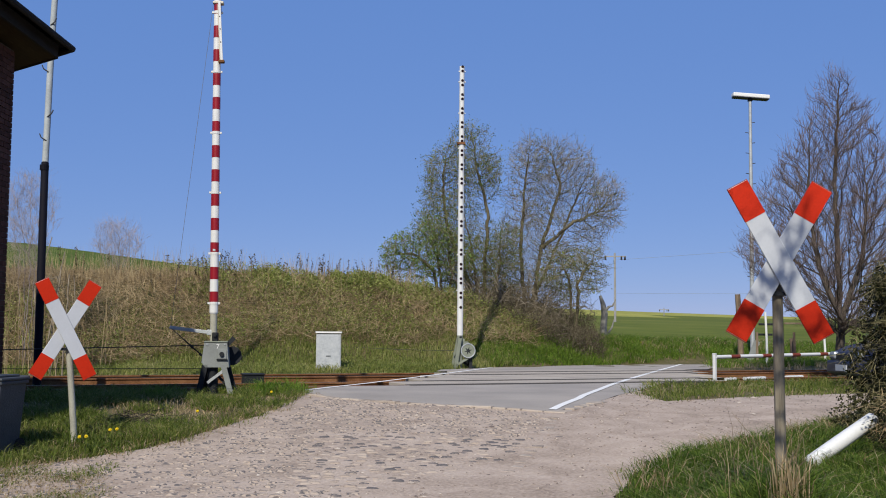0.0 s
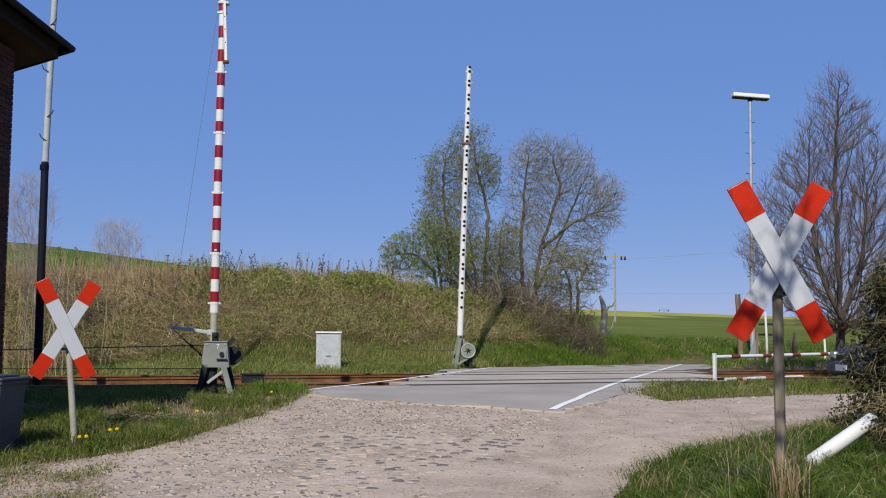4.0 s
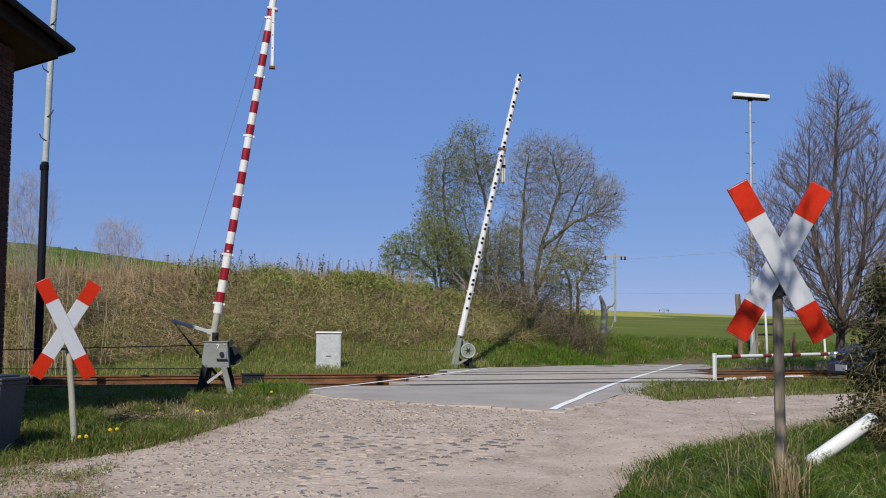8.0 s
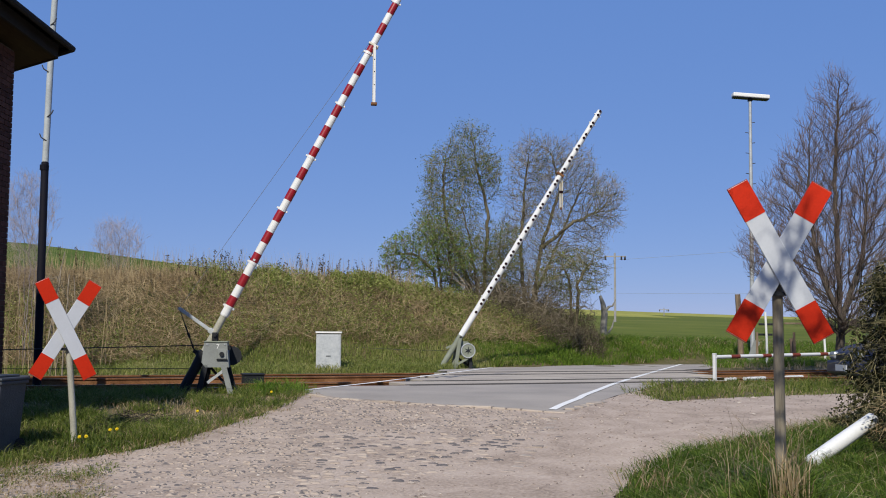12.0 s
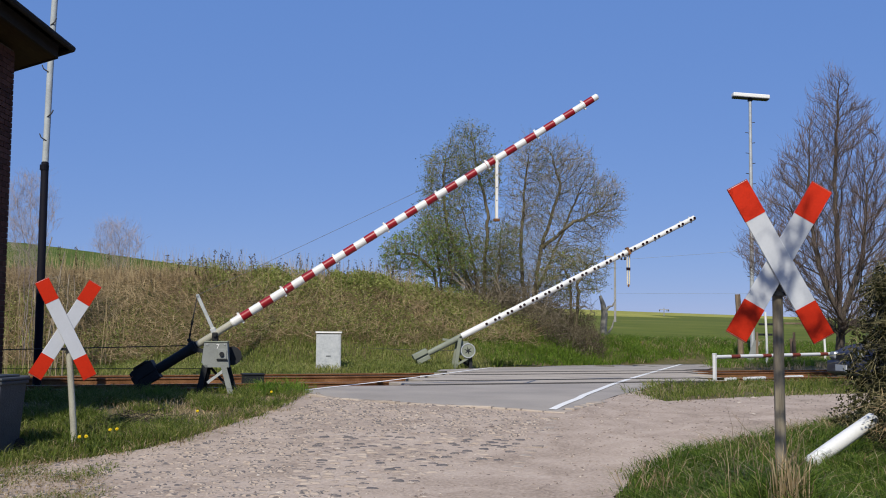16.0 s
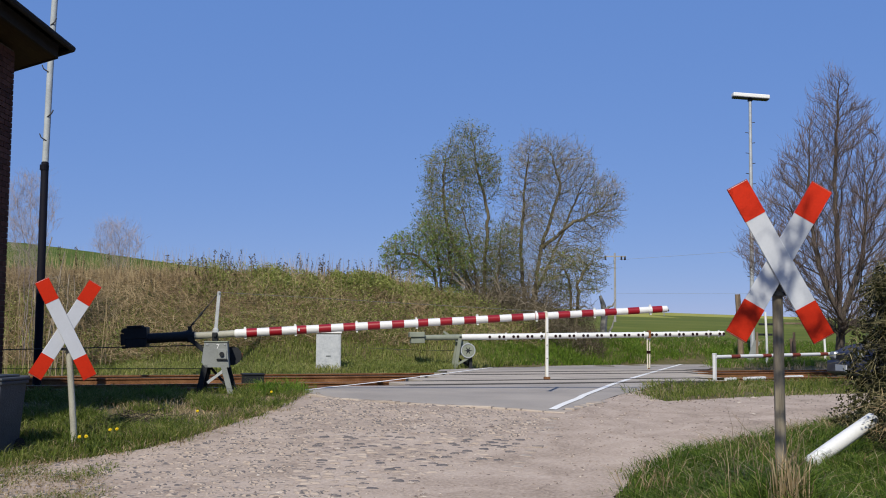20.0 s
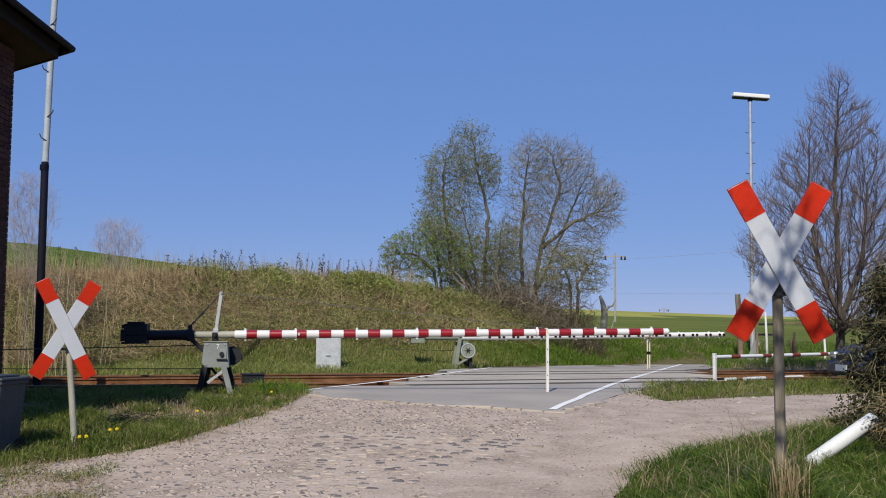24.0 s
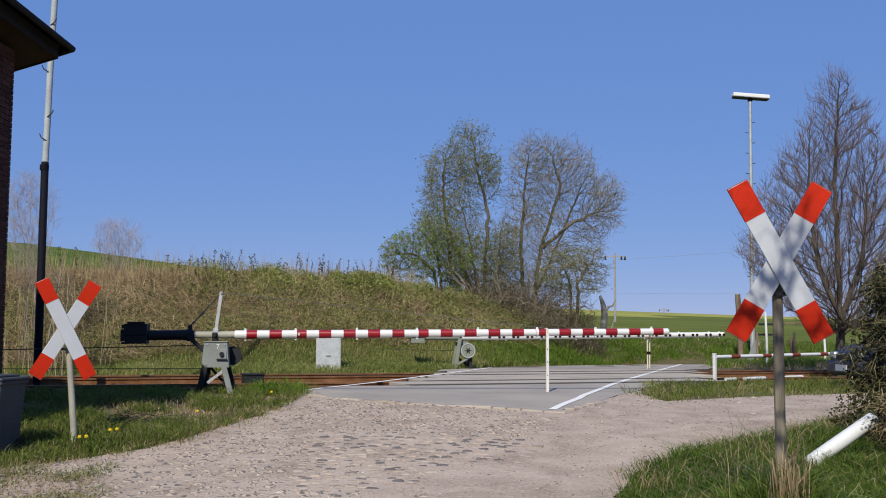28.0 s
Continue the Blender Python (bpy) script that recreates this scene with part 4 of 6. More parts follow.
# ---- brick building with overhanging eaves ----
def building():
    z0, z1 = -0.8, 4.60
    t = thing("signal_building", pose(0, 0, 0), "dark red brick railway building with wide wooden eaves", "building")
    plan = [(-5.625, 10.2), (-5.625, 13.73), (-6.62, 14.68), (-10.9, 14.68), (-10.9, 10.2)]
    g = Geo()
    n = len(plan)
    inner = [(-5.88, 10.45), (-5.88, 13.62), (-6.72, 14.43), (-10.65, 14.43), (-10.65, 10.45)]
    g.add([(x, y, z) for z in (z0, z1) for x, y in plan] + [(x, y, z) for z in (z0, z1) for x, y in inner],
          [(i, (i + 1) % n, n + (i + 1) % n, n + i) for i in range(n)] + [(2 * n + i, 3 * n + i, 3 * n + (i + 1) % n, 2 * n + (i + 1) % n) for i in range(n)]
          + [(n + i, n + (i + 1) % n, 3 * n + (i + 1) % n, 3 * n + i) for i in range(n)])
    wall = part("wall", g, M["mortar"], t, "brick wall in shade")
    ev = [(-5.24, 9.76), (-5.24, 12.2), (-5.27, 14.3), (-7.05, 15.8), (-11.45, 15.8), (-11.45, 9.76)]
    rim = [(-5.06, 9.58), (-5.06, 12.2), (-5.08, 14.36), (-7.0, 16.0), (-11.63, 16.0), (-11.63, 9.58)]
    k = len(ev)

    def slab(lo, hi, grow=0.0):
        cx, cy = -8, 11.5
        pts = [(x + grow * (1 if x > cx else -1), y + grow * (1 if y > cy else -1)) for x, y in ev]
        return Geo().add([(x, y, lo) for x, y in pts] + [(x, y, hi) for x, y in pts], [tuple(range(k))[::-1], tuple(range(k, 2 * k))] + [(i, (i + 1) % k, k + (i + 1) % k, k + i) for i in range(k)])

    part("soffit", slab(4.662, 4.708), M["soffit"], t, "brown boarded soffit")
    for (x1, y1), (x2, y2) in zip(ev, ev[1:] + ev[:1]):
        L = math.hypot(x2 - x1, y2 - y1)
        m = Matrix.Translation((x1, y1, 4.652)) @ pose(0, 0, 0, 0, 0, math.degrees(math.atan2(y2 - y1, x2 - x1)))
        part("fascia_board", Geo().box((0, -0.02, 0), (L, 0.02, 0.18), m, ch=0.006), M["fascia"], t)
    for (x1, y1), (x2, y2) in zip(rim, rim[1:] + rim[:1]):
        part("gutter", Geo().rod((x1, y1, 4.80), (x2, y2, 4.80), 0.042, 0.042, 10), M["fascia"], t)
    apex = [(-8.3, 11.5, 6.3), (-8.3, 13.5, 6.3)]
    g = Geo().add([(x, y, 4.842) for x, y in rim] + apex, [(0, 1, 2, 7, 6), (2, 3, 7), (3, 4, 7), (4, 5, 6, 7), (5, 0, 6)])
    part("roof", g, M["fascia"], t, "dark roof")
    # bricks of the corner that shows
    for row in range(80):
        z = -0.45 + 0.072 * row
        if z > z1 - 0.07:
            break
        shift = 0.125 if row % 2 else 0.0
        for i in range(3):
            y = 13.73 - shift - 0.25 * i
            if i == 0 and row % 2:
                ob = new("brick", HALF_BRICK)
                ob.matrix_basis = pose(-5.623, 13.73 - 0.06, z)
                ob.parent = wall
            ob = new("brick", BRICK)
            ob.matrix_basis = pose(-5.623, y - 0.119, z)
            ob.parent = wall


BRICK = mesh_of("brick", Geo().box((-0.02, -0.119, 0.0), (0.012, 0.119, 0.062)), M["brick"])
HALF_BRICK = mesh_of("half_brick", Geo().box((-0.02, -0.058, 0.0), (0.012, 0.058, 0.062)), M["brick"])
building()


def wheelie_bin():
    x, y = -4.70, 11.25
    t = thing("wheelie_bin", pose(x, y, land_z(x, y) - 0.02, 0, 0, -8), "dark grey plastic wheelie bin by the building", "bin")
    g = Geo()
    lo, hi = [(-0.2, -0.2), (0.2, -0.2), (0.2, 0.2), (-0.2, 0.2)], [(-0.245, -0.25), (0.245, -0.25), (0.245, 0.25), (-0.245, 0.25)]
    g.add([(a, b, 0.06) for a, b in lo] + [(a, b, 0.78) for a, b in hi], [(3, 2, 1, 0), (4, 5, 6, 7), (0, 1, 5, 4), (1, 2, 6, 5), (2, 3, 7, 6), (3, 0, 4, 7)])
    body = part("body", g, M["bin_plastic"], t)
    part("rim", Geo().box((-0.265, -0.27, 0.75), (0.265, 0.27, 0.79), ch=0.012), M["bin_plastic"], body)
    lid = part("lid", Geo().box((-0.275, -0.285, 0.79), (0.275, 0.27, 0.825), ch=0.015).box((-0.2, -0.2, 0.82), (0.2, 0.2, 0.85), ch=0.02), M["bin_plastic"], t, "flat plastic lid")
    part("hinge", Geo().rod((-0.25, 0.285, 0.81), (0.25, 0.285, 0.81), 0.025, 0.025, 8), M["bin_plastic"], lid)
    for sx in (-1, 1):
        part("wheel", Geo().tube([(sx * 0.19, 0.2, 0.09), (sx * 0.235, 0.2, 0.09)], 0.09, 16), M["rubber"], t)


wheelie_bin()


def lineside_bits():
    q = track(-5.05, -1.35, -0.2)
    t = thing("lineside_box", Matrix.Translation(q) @ pose(0, 0, 0, 0, 0, 22), "low black metal drive box between the tracks", "box")
    part("body", Geo().box((-0.2, -0.15, 0.0), (0.2, 0.15, 0.3), ch=0.01), M["black_metal"], t)
    part("lid", Geo().box((-0.22, -0.17, 0.3), (0.22, 0.17, 0.335), ch=0.01), M["black_metal"], t)
    part("lug", Geo().box((-0.3, -0.08, 0.0), (-0.2, 0.08, 0.14), ch=0.01), M["black_metal"], t)
    for k, a in enumerate((-8.6, -7.4, -6.2)):
        q = track(a, 2.75, -0.12)
        t = thing("cable_trough", Matrix.Translation(q) @ pose(0, 0, 0, 0, 0, 22.8 + k), "pale concrete cable trough lid beside the rail", "cable trough", "trough lids")
        part("lid", Geo().box((-0.55, -0.13, 0.0), (0.55, 0.13, 0.07), ch=0.012), M["kerb"], t)


lineside_bits()


# ---- leaning white post in the verge ----
def white_post():
    a, b = Vector((3.40, 10.0, -0.215)), Vector((4.09, 10.2, 0.19))
    t = thing("bollard", Matrix.Translation(a), "fallen white painted post leaning in the grass", "post")
    d = b - a
    part("shaft", Geo().tube([d * k for k in (-0.02, 0.0, 0.05, 0.5, 0.97, 1.0)], [0.05, 0.066, 0.070, 0.070, 0.067, 0.05], 18), M["white_paint"], t, "white paint, chipped", smooth=True)


white_post()


# ---- parked car behind the hedge ----
def car():
    t = thing("car", pose(7.28, 19.45, land_z(8, 19.4) + 0.0, 0, 0, 0), "dark blue parked hatchback half hidden by the hedge", "car")
    side = [(0.0, 0.32), (0.02, 0.55), (0.08, 0.68), (0.35, 0.80), (0.95, 0.93), (1.15, 0.98), (1.85, 1.38), (2.2, 1.43), (3.1, 1.42), (3.7, 1.02), (3.95, 0.95), (4.0, 0.6), (3.97, 0.32), (3.55, 0.24), (0.45, 0.24), (0.1, 0.25)]
    g = Geo()
    n = len(side)
    ys = [(-0.8, 0.93, 0.0), (-0.72, 1.0, 0.0), (0.72, 1.0, 0.0), (0.8, 0.93, 0.0)]
    rows = []
    for y, k, _ in ys:
        rows += [(2 + (x - 2) * (0.985 if k < 1 else 1), y * (1 - 0.16 * max(0, z - 0.9)), 0.6 + (z - 0.6) * k) for x, z in side]
    fs = [tuple(range(n)), tuple(range(4 * n - 1, 3 * n - 1, -1))]
    for r in range(3):
        fs += [(r * n + i, (r + 1) * n + i, (r + 1) * n + (i + 1) % n, r * n + (i + 1) % n) for i in range(n)]
    g.add(rows, fs)
    body = part("body", g, M["car_blue"], t, "dark blue painted body", smooth=False)
    part("bumper", Geo().box((-0.06, -0.76, 0.28), (0.12, 0.76, 0.52), ch=0.04), M["car_blue"], body)
    part("number_plate", Geo().box((-0.075, -0.26, 0.34), (-0.06, 0.26, 0.45)), M["sign_white"], body)
    part("grille", Geo().box((-0.03, -0.35, 0.55), (0.05, 0.35, 0.65), ch=0.01), M["black_metal"], body)
    for s in (-1, 1):
        part("headlight", Geo().box((-0.01, s * 0.62 - 0.13, 0.54), (0.2, s * 0.62 + 0.13, 0.68), ch=0.04), M["lamp_clear"], body)
        part("side_window", Geo().prism([(1.45, 1.0), (2.0, 1.32), (3.05, 1.33), (3.5, 1.03)], 0.01, Matrix.Translation((0, s * 0.785 - 0.005, 0))), M["glass_dark"], body)
        for x in (0.72, 3.25):
            w = part("wheel", Geo().tube([(x, s * 0.66, 0.29), (x, s * 0.8, 0.29)], 0.29, 22), M["rubber"], t)
            part("rim", Geo().tube([(x, s * 0.795, 0.29), (x, s * 0.812, 0.29)], 0.19, 18), M["galvanised"], w)
    part("windscreen", Geo().add([(1.2, -0.62, 1.005), (1.2, 0.62, 1.005), (1.8, 0.56, 1.37), (1.8, -0.56, 1.37)], [(0, 1, 2, 3)]), M["glass_dark"], body)
    # black slab added under the floor to give the shade below the car
    part("exhaust_shade", Geo().box((0.3, -0.7, 0.16), (3.7, 0.7, 0.25)), M["rubber"], t)


car()


# ---- trees and shrubs ----
def unit(v):
    return v / np.maximum(np.linalg.norm(v, axis=-1, keepdims=True), 1e-9)


def sticks(starts, ways, lengths, r):
    """Thin three-sided twigs as loose triangles: two crossed slivers each."""
    n = len(starts)
    ends = starts + ways * lengths[:, None]
    ref = np.where(np.abs(ways[:, 2:3]) < 0.8, np.array([[0.0, 0, 1]]), np.array([[1.0, 0, 0]]))
    s = unit(np.cross(ways, ref))
    u = np.cross(ways, s)
    rr = (np.broadcast_to(np.asarray(r, float), (n,)))[:, None]
    out = [np.stack([starts - s * rr, starts + s * rr, ends], 1), np.stack([starts - u * rr, starts + u * rr, ends], 1)]
    return np.concatenate(out)


def leaflets(pts, size, rng):
    n = len(pts)
    a, b = unit(rng.normal(size=(n, 3))), unit(rng.normal(size=(n, 3)))
    s = (size * rng.uniform(0.5, 1.3, n))[:, None]
    return np.stack([pts - a * s * 0.5, pts + a * s * 0.5 + b * s * 0.15, pts + b * s], 1)


def bezier(a, b, c, k):
    t = np.linspace(0, 1, k + 1)[:, None]
    return a * (1 - t) ** 2 + b * 2 * t * (1 - t) + c * t ** 2


def tree(name, x, y, stems, crowns, limbs, seed, twig_mat, leaf_mat, label, steep=0.9, per=7, twig=0.35, r=0.007, leaf=0.0, leaf_n=0, thick=0.035, kids=3, reach=0.55, wild=0.6, category="tree", sink=0.15, cone=None, lift=0.2, straight=False, bark="bark"):
    """Stems, limbs that reach out into the crown, side limbs and fine twigs. crowns: centre and half sizes above the foot."""
    g = np.random.default_rng(seed)
    z = land_z(x, y) - sink
    t = thing(name, pose(x, y, z), label, category)
    wood, lines = Geo(), []
    shafts = []
    for a, b, rad in stems:
        a, b = np.array(a, float), np.array(b, float)
        bend = (a + b) / 2 + g.normal(size=3) * 0.10 * np.linalg.norm(b - a) * np.array([1, 1, 0.2])
        P = bezier(a, bend, b, 8)
        P[1:-1] += g.normal(size=(7, 3)) * 0.02
        wood.tube(P, np.linspace(rad, 0.012, 9), 7, cap=False)
        shafts.append((P, rad))
        lines.append(P[4:])
    for i in range(limbs):
        if cone is None:
            c = crowns[g.choice(len(crowns), p=np.array([q[3] * q[5] for q in crowns]) / sum(q[3] * q[5] for q in crowns))]
            d = unit(g.normal(size=3)) * g.uniform(0.25, 1.0) ** (1 / 2.4)
            goal = np.array(c[:3]) + d * np.array(c[3:])
        else:
            h = cone[0] + (cone[1] - cone[0]) * g.uniform(0, 1) ** 1.15
            rr = np.interp(h, cone[2], cone[3]) * g.uniform(0.35, 1.0) ** 0.5
            an = g.uniform(0, math.tau)
            goal = np.array([rr * math.cos(an), rr * math.sin(an), h])
        best = None
        for P, rad in shafts:
            dist = np.hypot(P[:, 0] - goal[0], P[:, 1] - goal[1])
            cost = np.abs(P[:, 2] - (goal[2] - steep * dist)) + 0.35 * dist
            k = int(np.argmin(cost[1:])) + 1
            if best is None or cost[k] < best[0]:
                best = (cost[k], P, k, rad)
        _, P, k, rad = best
        s, along_ = P[k], unit(P[min(k + 1, 8)] - P[k - 1])
        L = np.linalg.norm(goal - s)
        if L < 0.25:
            continue
        out = unit(np.array([goal[0] - s[0], goal[1] - s[1], 0.0]))
        B = bezier(s, (s + (goal - s) * 0.5 - np.array([0, 0, 0.12 * L])) if straight else s + (out * 0.8 + along_ * 0.45) * L * 0.5, goal, 6)
        B[1:-1] += g.normal(size=(5, 3)) * 0.03 * L ** 0.5
        wood.tube(B, np.linspace(min(thick, rad * 0.5) * (0.5 + 0.2 * L), 0.006, 7), 4, cap=False)
        lines.append(B[2:])
        for _k in range(kids):
            f = g.integers(2, 6)
            q = B[f] + unit(g.normal(size=3) * (0.5 if straight else 1.0) + unit(B[f] - B[f - 1]) * 1.3 + np.array([0, 0, 0.4])) * reach * g.uniform(0.5, 1.3)
            C = bezier(B[f], (B[f] + q) / 2 + g.normal(size=3) * 0.06, q, 3)
            wood.tube(C, np.linspace(min(0.011, 0.7 * thick + 0.001), 0.0035, 4), 3, cap=False)
            lines.append(C)
    part("trunk", wood, M[bark], t, "grey-brown trunk and limbs", smooth=True)
    out, tips = [], []
    for P in lines:
        k = per
        u = g.uniform(0, len(P) - 1.001, k)
        j = u.astype(int)
        s = P[j] + (P[j + 1] - P[j]) * (u - j)[:, None]
        w = unit(unit(P[j + 1] - P[j]) + g.normal(size=(k, 3)) * wild + np.array([0, 0, lift]))
        ln = twig * g.uniform(0.4, 1.3, k)
        out.append(sticks(s, w, ln, r))
        s2 = s + w * (ln * g.uniform(0.25, 0.7, k))[:, None]
        w2 = unit(w + g.normal(size=(k, 3)) * wild)
        out.append(sticks(s2, w2, ln * 0.6, r * 0.7))
        tips += [s + w * ln[:, None], s2 + w2 * (ln * 0.6)[:, None], s + w * (ln * 0.5)[:, None]]
    tri_mesh("crown", np.concatenate(out), twig_mat, "fine bare twigs", "", parent=t)
    if leaf_n:
        tips = np.concatenate(tips)
        pick = tips[g.integers(0, len(tips), leaf_n)] + g.normal(size=(leaf_n, 3)) * 0.05
        tri_mesh("foliage", leaflets(pick, leaf, g), leaf_mat, "small young leaves", "", parent=t)
    return t


def grow(name, x, y, z, stems, crowns, count, seed, twig_mat, leaf_mat, label, step=0.2, up=0.25, tip=0.005, twig=0.3, per=3, twig_r=0.004, leaf=0.05, leaf_n=0, gap=-0.25, cone=None, bark="tree_bark", category="tree"):
    """A tree that grows from its stems towards points spread through its crown; branches thicken towards the foot. stems and crowns: (x, z) above the foot."""
    g = np.random.default_rng(seed)
    t = thing(name, pose(x, y, z), label, category)
    nodes, parents = [], []
    for way in stems:
        way = [(way[0][0], min(way[0][1], land_z(x + way[0][0], y) - z - 0.2))] + way[1:] if way[0][1] < 0.1 else way
        P = [np.array((a, 0.25 * math.sin(3.1 * a + seed + 2.0 * h) * (h > 0.2), h)) for a, h in way]
        last = -1
        for a, b in zip(P, P[1:]):
            k = max(1, int(np.linalg.norm(b - a) / step))
            for i in range(k):
                nodes.append(a + (b - a) * i / k + (g.normal(size=3) * 0.03 if i or last >= 0 else 0)), parents.append(last)
                last = len(nodes) - 1
    nodes = np.array(nodes)
    parents = list(parents)
    if cone is None:
        size = np.array([c[2] * c[3] for c in crowns])
        pick = g.choice(len(crowns), count, p=size / size.sum())
        C = np.array(crowns)[pick]
        d = unit(g.normal(size=(count, 3))) * g.uniform(0.02, 1.0, (count, 1)) ** (1 / 2.5)
        att = np.stack([C[:, 0] + d[:, 0] * C[:, 2], d[:, 1] * (0.35 * C[:, 2] + 0.65), C[:, 1] + d[:, 2] * C[:, 3]], -1)
    else:
        h = g.uniform(cone[0][0], cone[0][-1], count)
        rr = np.interp(h, cone[0], cone[1]) * g.uniform(0, 1, count) ** 0.5
        an = g.uniform(0, math.tau, count)
        att = np.stack([rr * np.cos(an), rr * np.sin(an), h], -1)
    keep = np.array([noise.noise(Vector(p) * 0.9 + Vector((seed, 0, 0))) for p in att]) > gap
    att = att[keep]
    dist = np.linalg.norm(att[:, None] - nodes[None], axis=2)
    ni, nd = dist.argmin(1), dist.min(1)
    kids = np.zeros(len(nodes), int)
    for _round in range(90):
        if not len(att):
            break
        pull = np.zeros_like(nodes)
        np.add.at(pull, ni, unit(att - nodes[ni]))
        idx = np.unique(ni)
        idx = idx[(kids[idx] < 3) & (np.linalg.norm(pull[idx], axis=1) > 0.15)]
        if not len(idx):
            break
        w = unit(unit(pull[idx]) + np.array([0, 0, up]) + g.normal(size=(len(idx), 3)) * 0.16)
        fresh = nodes[idx] + w * step
        np.add.at(kids, idx, 1)
        base = len(nodes)
        nodes, kids = np.concatenate([nodes, fresh]), np.concatenate([kids, np.zeros(len(fresh), int)])
        parents.extend(idx.tolist())
        d = np.linalg.norm(att[:, None] - fresh[None], axis=2)
        better = d.min(1) < nd
        ni, nd = np.where(better, base + d.argmin(1), ni), np.minimum(nd, d.min(1))
        left = nd > step * 1.2
        att, ni, nd = att[left], ni[left], nd[left]
    n = len(nodes)
    load, rad, main = np.zeros(n), np.zeros(n), np.full(n, -1)
    for i in range(n - 1, -1, -1):
        rad[i] = max(tip, load[i] ** (1 / 2.12))
        if parents[i] >= 0:
            load[parents[i]] += rad[i] ** 2.12
            if main[parents[i]] < 0 or rad[i] > rad[main[parents[i]]]:
                main[parents[i]] = i
    for i in range(n):
        if parents[i] >= 0 and main[i] >= 0:
            nodes[i] = nodes[i] * 0.5 + (nodes[parents[i]] + nodes[main[i]]) * 0.25
    wood = Geo()
    for i in range(n):
        p = parents[i]
        if p >= 0 and main[p] == i:
            continue
        path, r = ([nodes[p], nodes[i]], [rad[i], rad[i]]) if p >= 0 else ([nodes[i]], [rad[i] * 1.15])
        k = main[i]
        while k >= 0:
            path.append(nodes[k]), r.append(rad[k])
            k = main[k]
        if len(path) > 1:
            wood.tube(path, r, 7 if r[0] > 0.03 else 3, cap=False)
    part("trunk", wood, M[bark], t, "forked trunk and branches", smooth=True)
    fine = np.array([i for i in range(n) if rad[i] < 3 * tip and parents[i] >= 0])
    way = unit(nodes[fine] - nodes[np.array(parents)[fine]])
    s, w = np.repeat(nodes[fine], per, 0), np.repeat(way, per, 0)
    s = s + g.normal(size=s.shape) * 0.03
    w = unit(w + g.normal(size=w.shape) * 0.55 + np.array([0, 0, up]))
    ln = twig * g.uniform(0.35, 1.3, len(s))
    s2 = s + w * (ln * g.uniform(0.2, 0.75, len(s)))[:, None]
    w2 = unit(w + g.normal(size=w.shape) * 0.55 + np.array([0, 0, 0.5 * up]))
    tri_mesh("crown", np.concatenate([sticks(s, w, ln, twig_r), sticks(s2, w2, ln * 0.65, twig_r * 0.75)]), twig_mat, "fine bare twigs", "", parent=t)
    if leaf_n:
        tips = np.concatenate([s + w * ln[:, None], s2 + w2 * (ln * 0.65)[:, None], s2])
        p = tips[g.integers(0, len(tips), leaf_n)] + g.normal(size=(leaf_n, 3)) * 0.035
        tri_mesh("foliage", leaflets(p, leaf, g), leaf_mat, "small young leaves", "", parent=t)
    return t


# budding trees on the end of the bank
grow("tree", 1.43, 37.6, 1.5, [[(0.0, -0.14), (-0.68, 1.69), (-1.31, 3.28), (-1.47, 4.87), (-1.31, 6.06)], [(0.04, -0.14), (0.04, 1.69), (0.16, 3.67), (-0.28, 5.46), (-0.36, 6.46)], [(0.08, -0.14), (0.58, 1.89), (0.6, 3.48)], [(-0.04, -0.14), (-0.36, 2.09), (-0.75, 4.07)]], [(-0.52, 5.46, 1.11, 1.39), (-1.61, 4.67, 0.56, 1.29), (-1.11, 3.28, 1.29, 1.59), (0.18, 5.06, 0.48, 1.19), (-0.42, 1.89, 1.39, 1.19), (0.48, 2.18, 0.89, 1.49), (-0.12, 0.89, 1.29, 0.89), (-0.81, 0.89, 0.79, 0.7)], 11500, 11, M["twig_olive"], M["spring_leaf"], "budding deciduous tree with several stems on the bank", step=0.125, up=0.4, twig_r=0.005, tip=0.0046, twig=0.36, per=2, leaf=0.05, leaf_n=20000)
grow("tree", 3.08, 38.4, 1.82, [[(0.0, -0.12), (0.32, 1.62), (0.57, 2.64), (1.14, 4.46), (0.77, 5.98)], [(-0.04, -0.12), (-0.28, 2.03), (-0.12, 4.46), (0.0, 5.84)], [(0.49, 2.23), (1.5, 3.14), (2.62, 3.61)], [(0.08, 0.2), (0.99, 2.23), (1.91, 4.46)]], [(0.28, 5.07, 1.05, 1.34), (1.3, 4.77, 1.26, 1.46), (2.27, 3.55, 1.22, 1.05), (0.49, 2.64, 1.52, 1.26), (-0.63, 1.42, 1.01, 1.22), (1.7, 2.23, 1.01, 0.91), (-0.63, 1.01, 1.22, 1.12), (0.28, 1.01, 1.22, 1.01), (2.52, 4.06, 0.97, 0.91), (-0.22, 3.45, 0.91, 1.22)], 13000, 12, M["twig_grey"], M["spring_leaf"], "bare budding tree with spreading stems on the bank", step=0.125, up=0.4, twig_r=0.005, tip=0.0046, twig=0.36, per=2, leaf=0.045, leaf_n=8000)
grow("tree", 4.53, 37.0, 1.73, [[(-0.04, -0.1), (-0.16, 0.94), (-0.51, 1.92)], [(0.04, -0.1), (0.12, 1.04), (0.63, 1.78)]], [(-0.16, 1.33, 1.13, 1.02), (0.63, 1.43, 0.7, 0.86)], 2500, 15, M["twig_olive"], M["spring_leaf"], "small dark-stemmed tree beside the larger trees", step=0.125, twig_r=0.006, tip=0.0055, twig=0.25, per=2, leaf=0.05, leaf_n=2500)
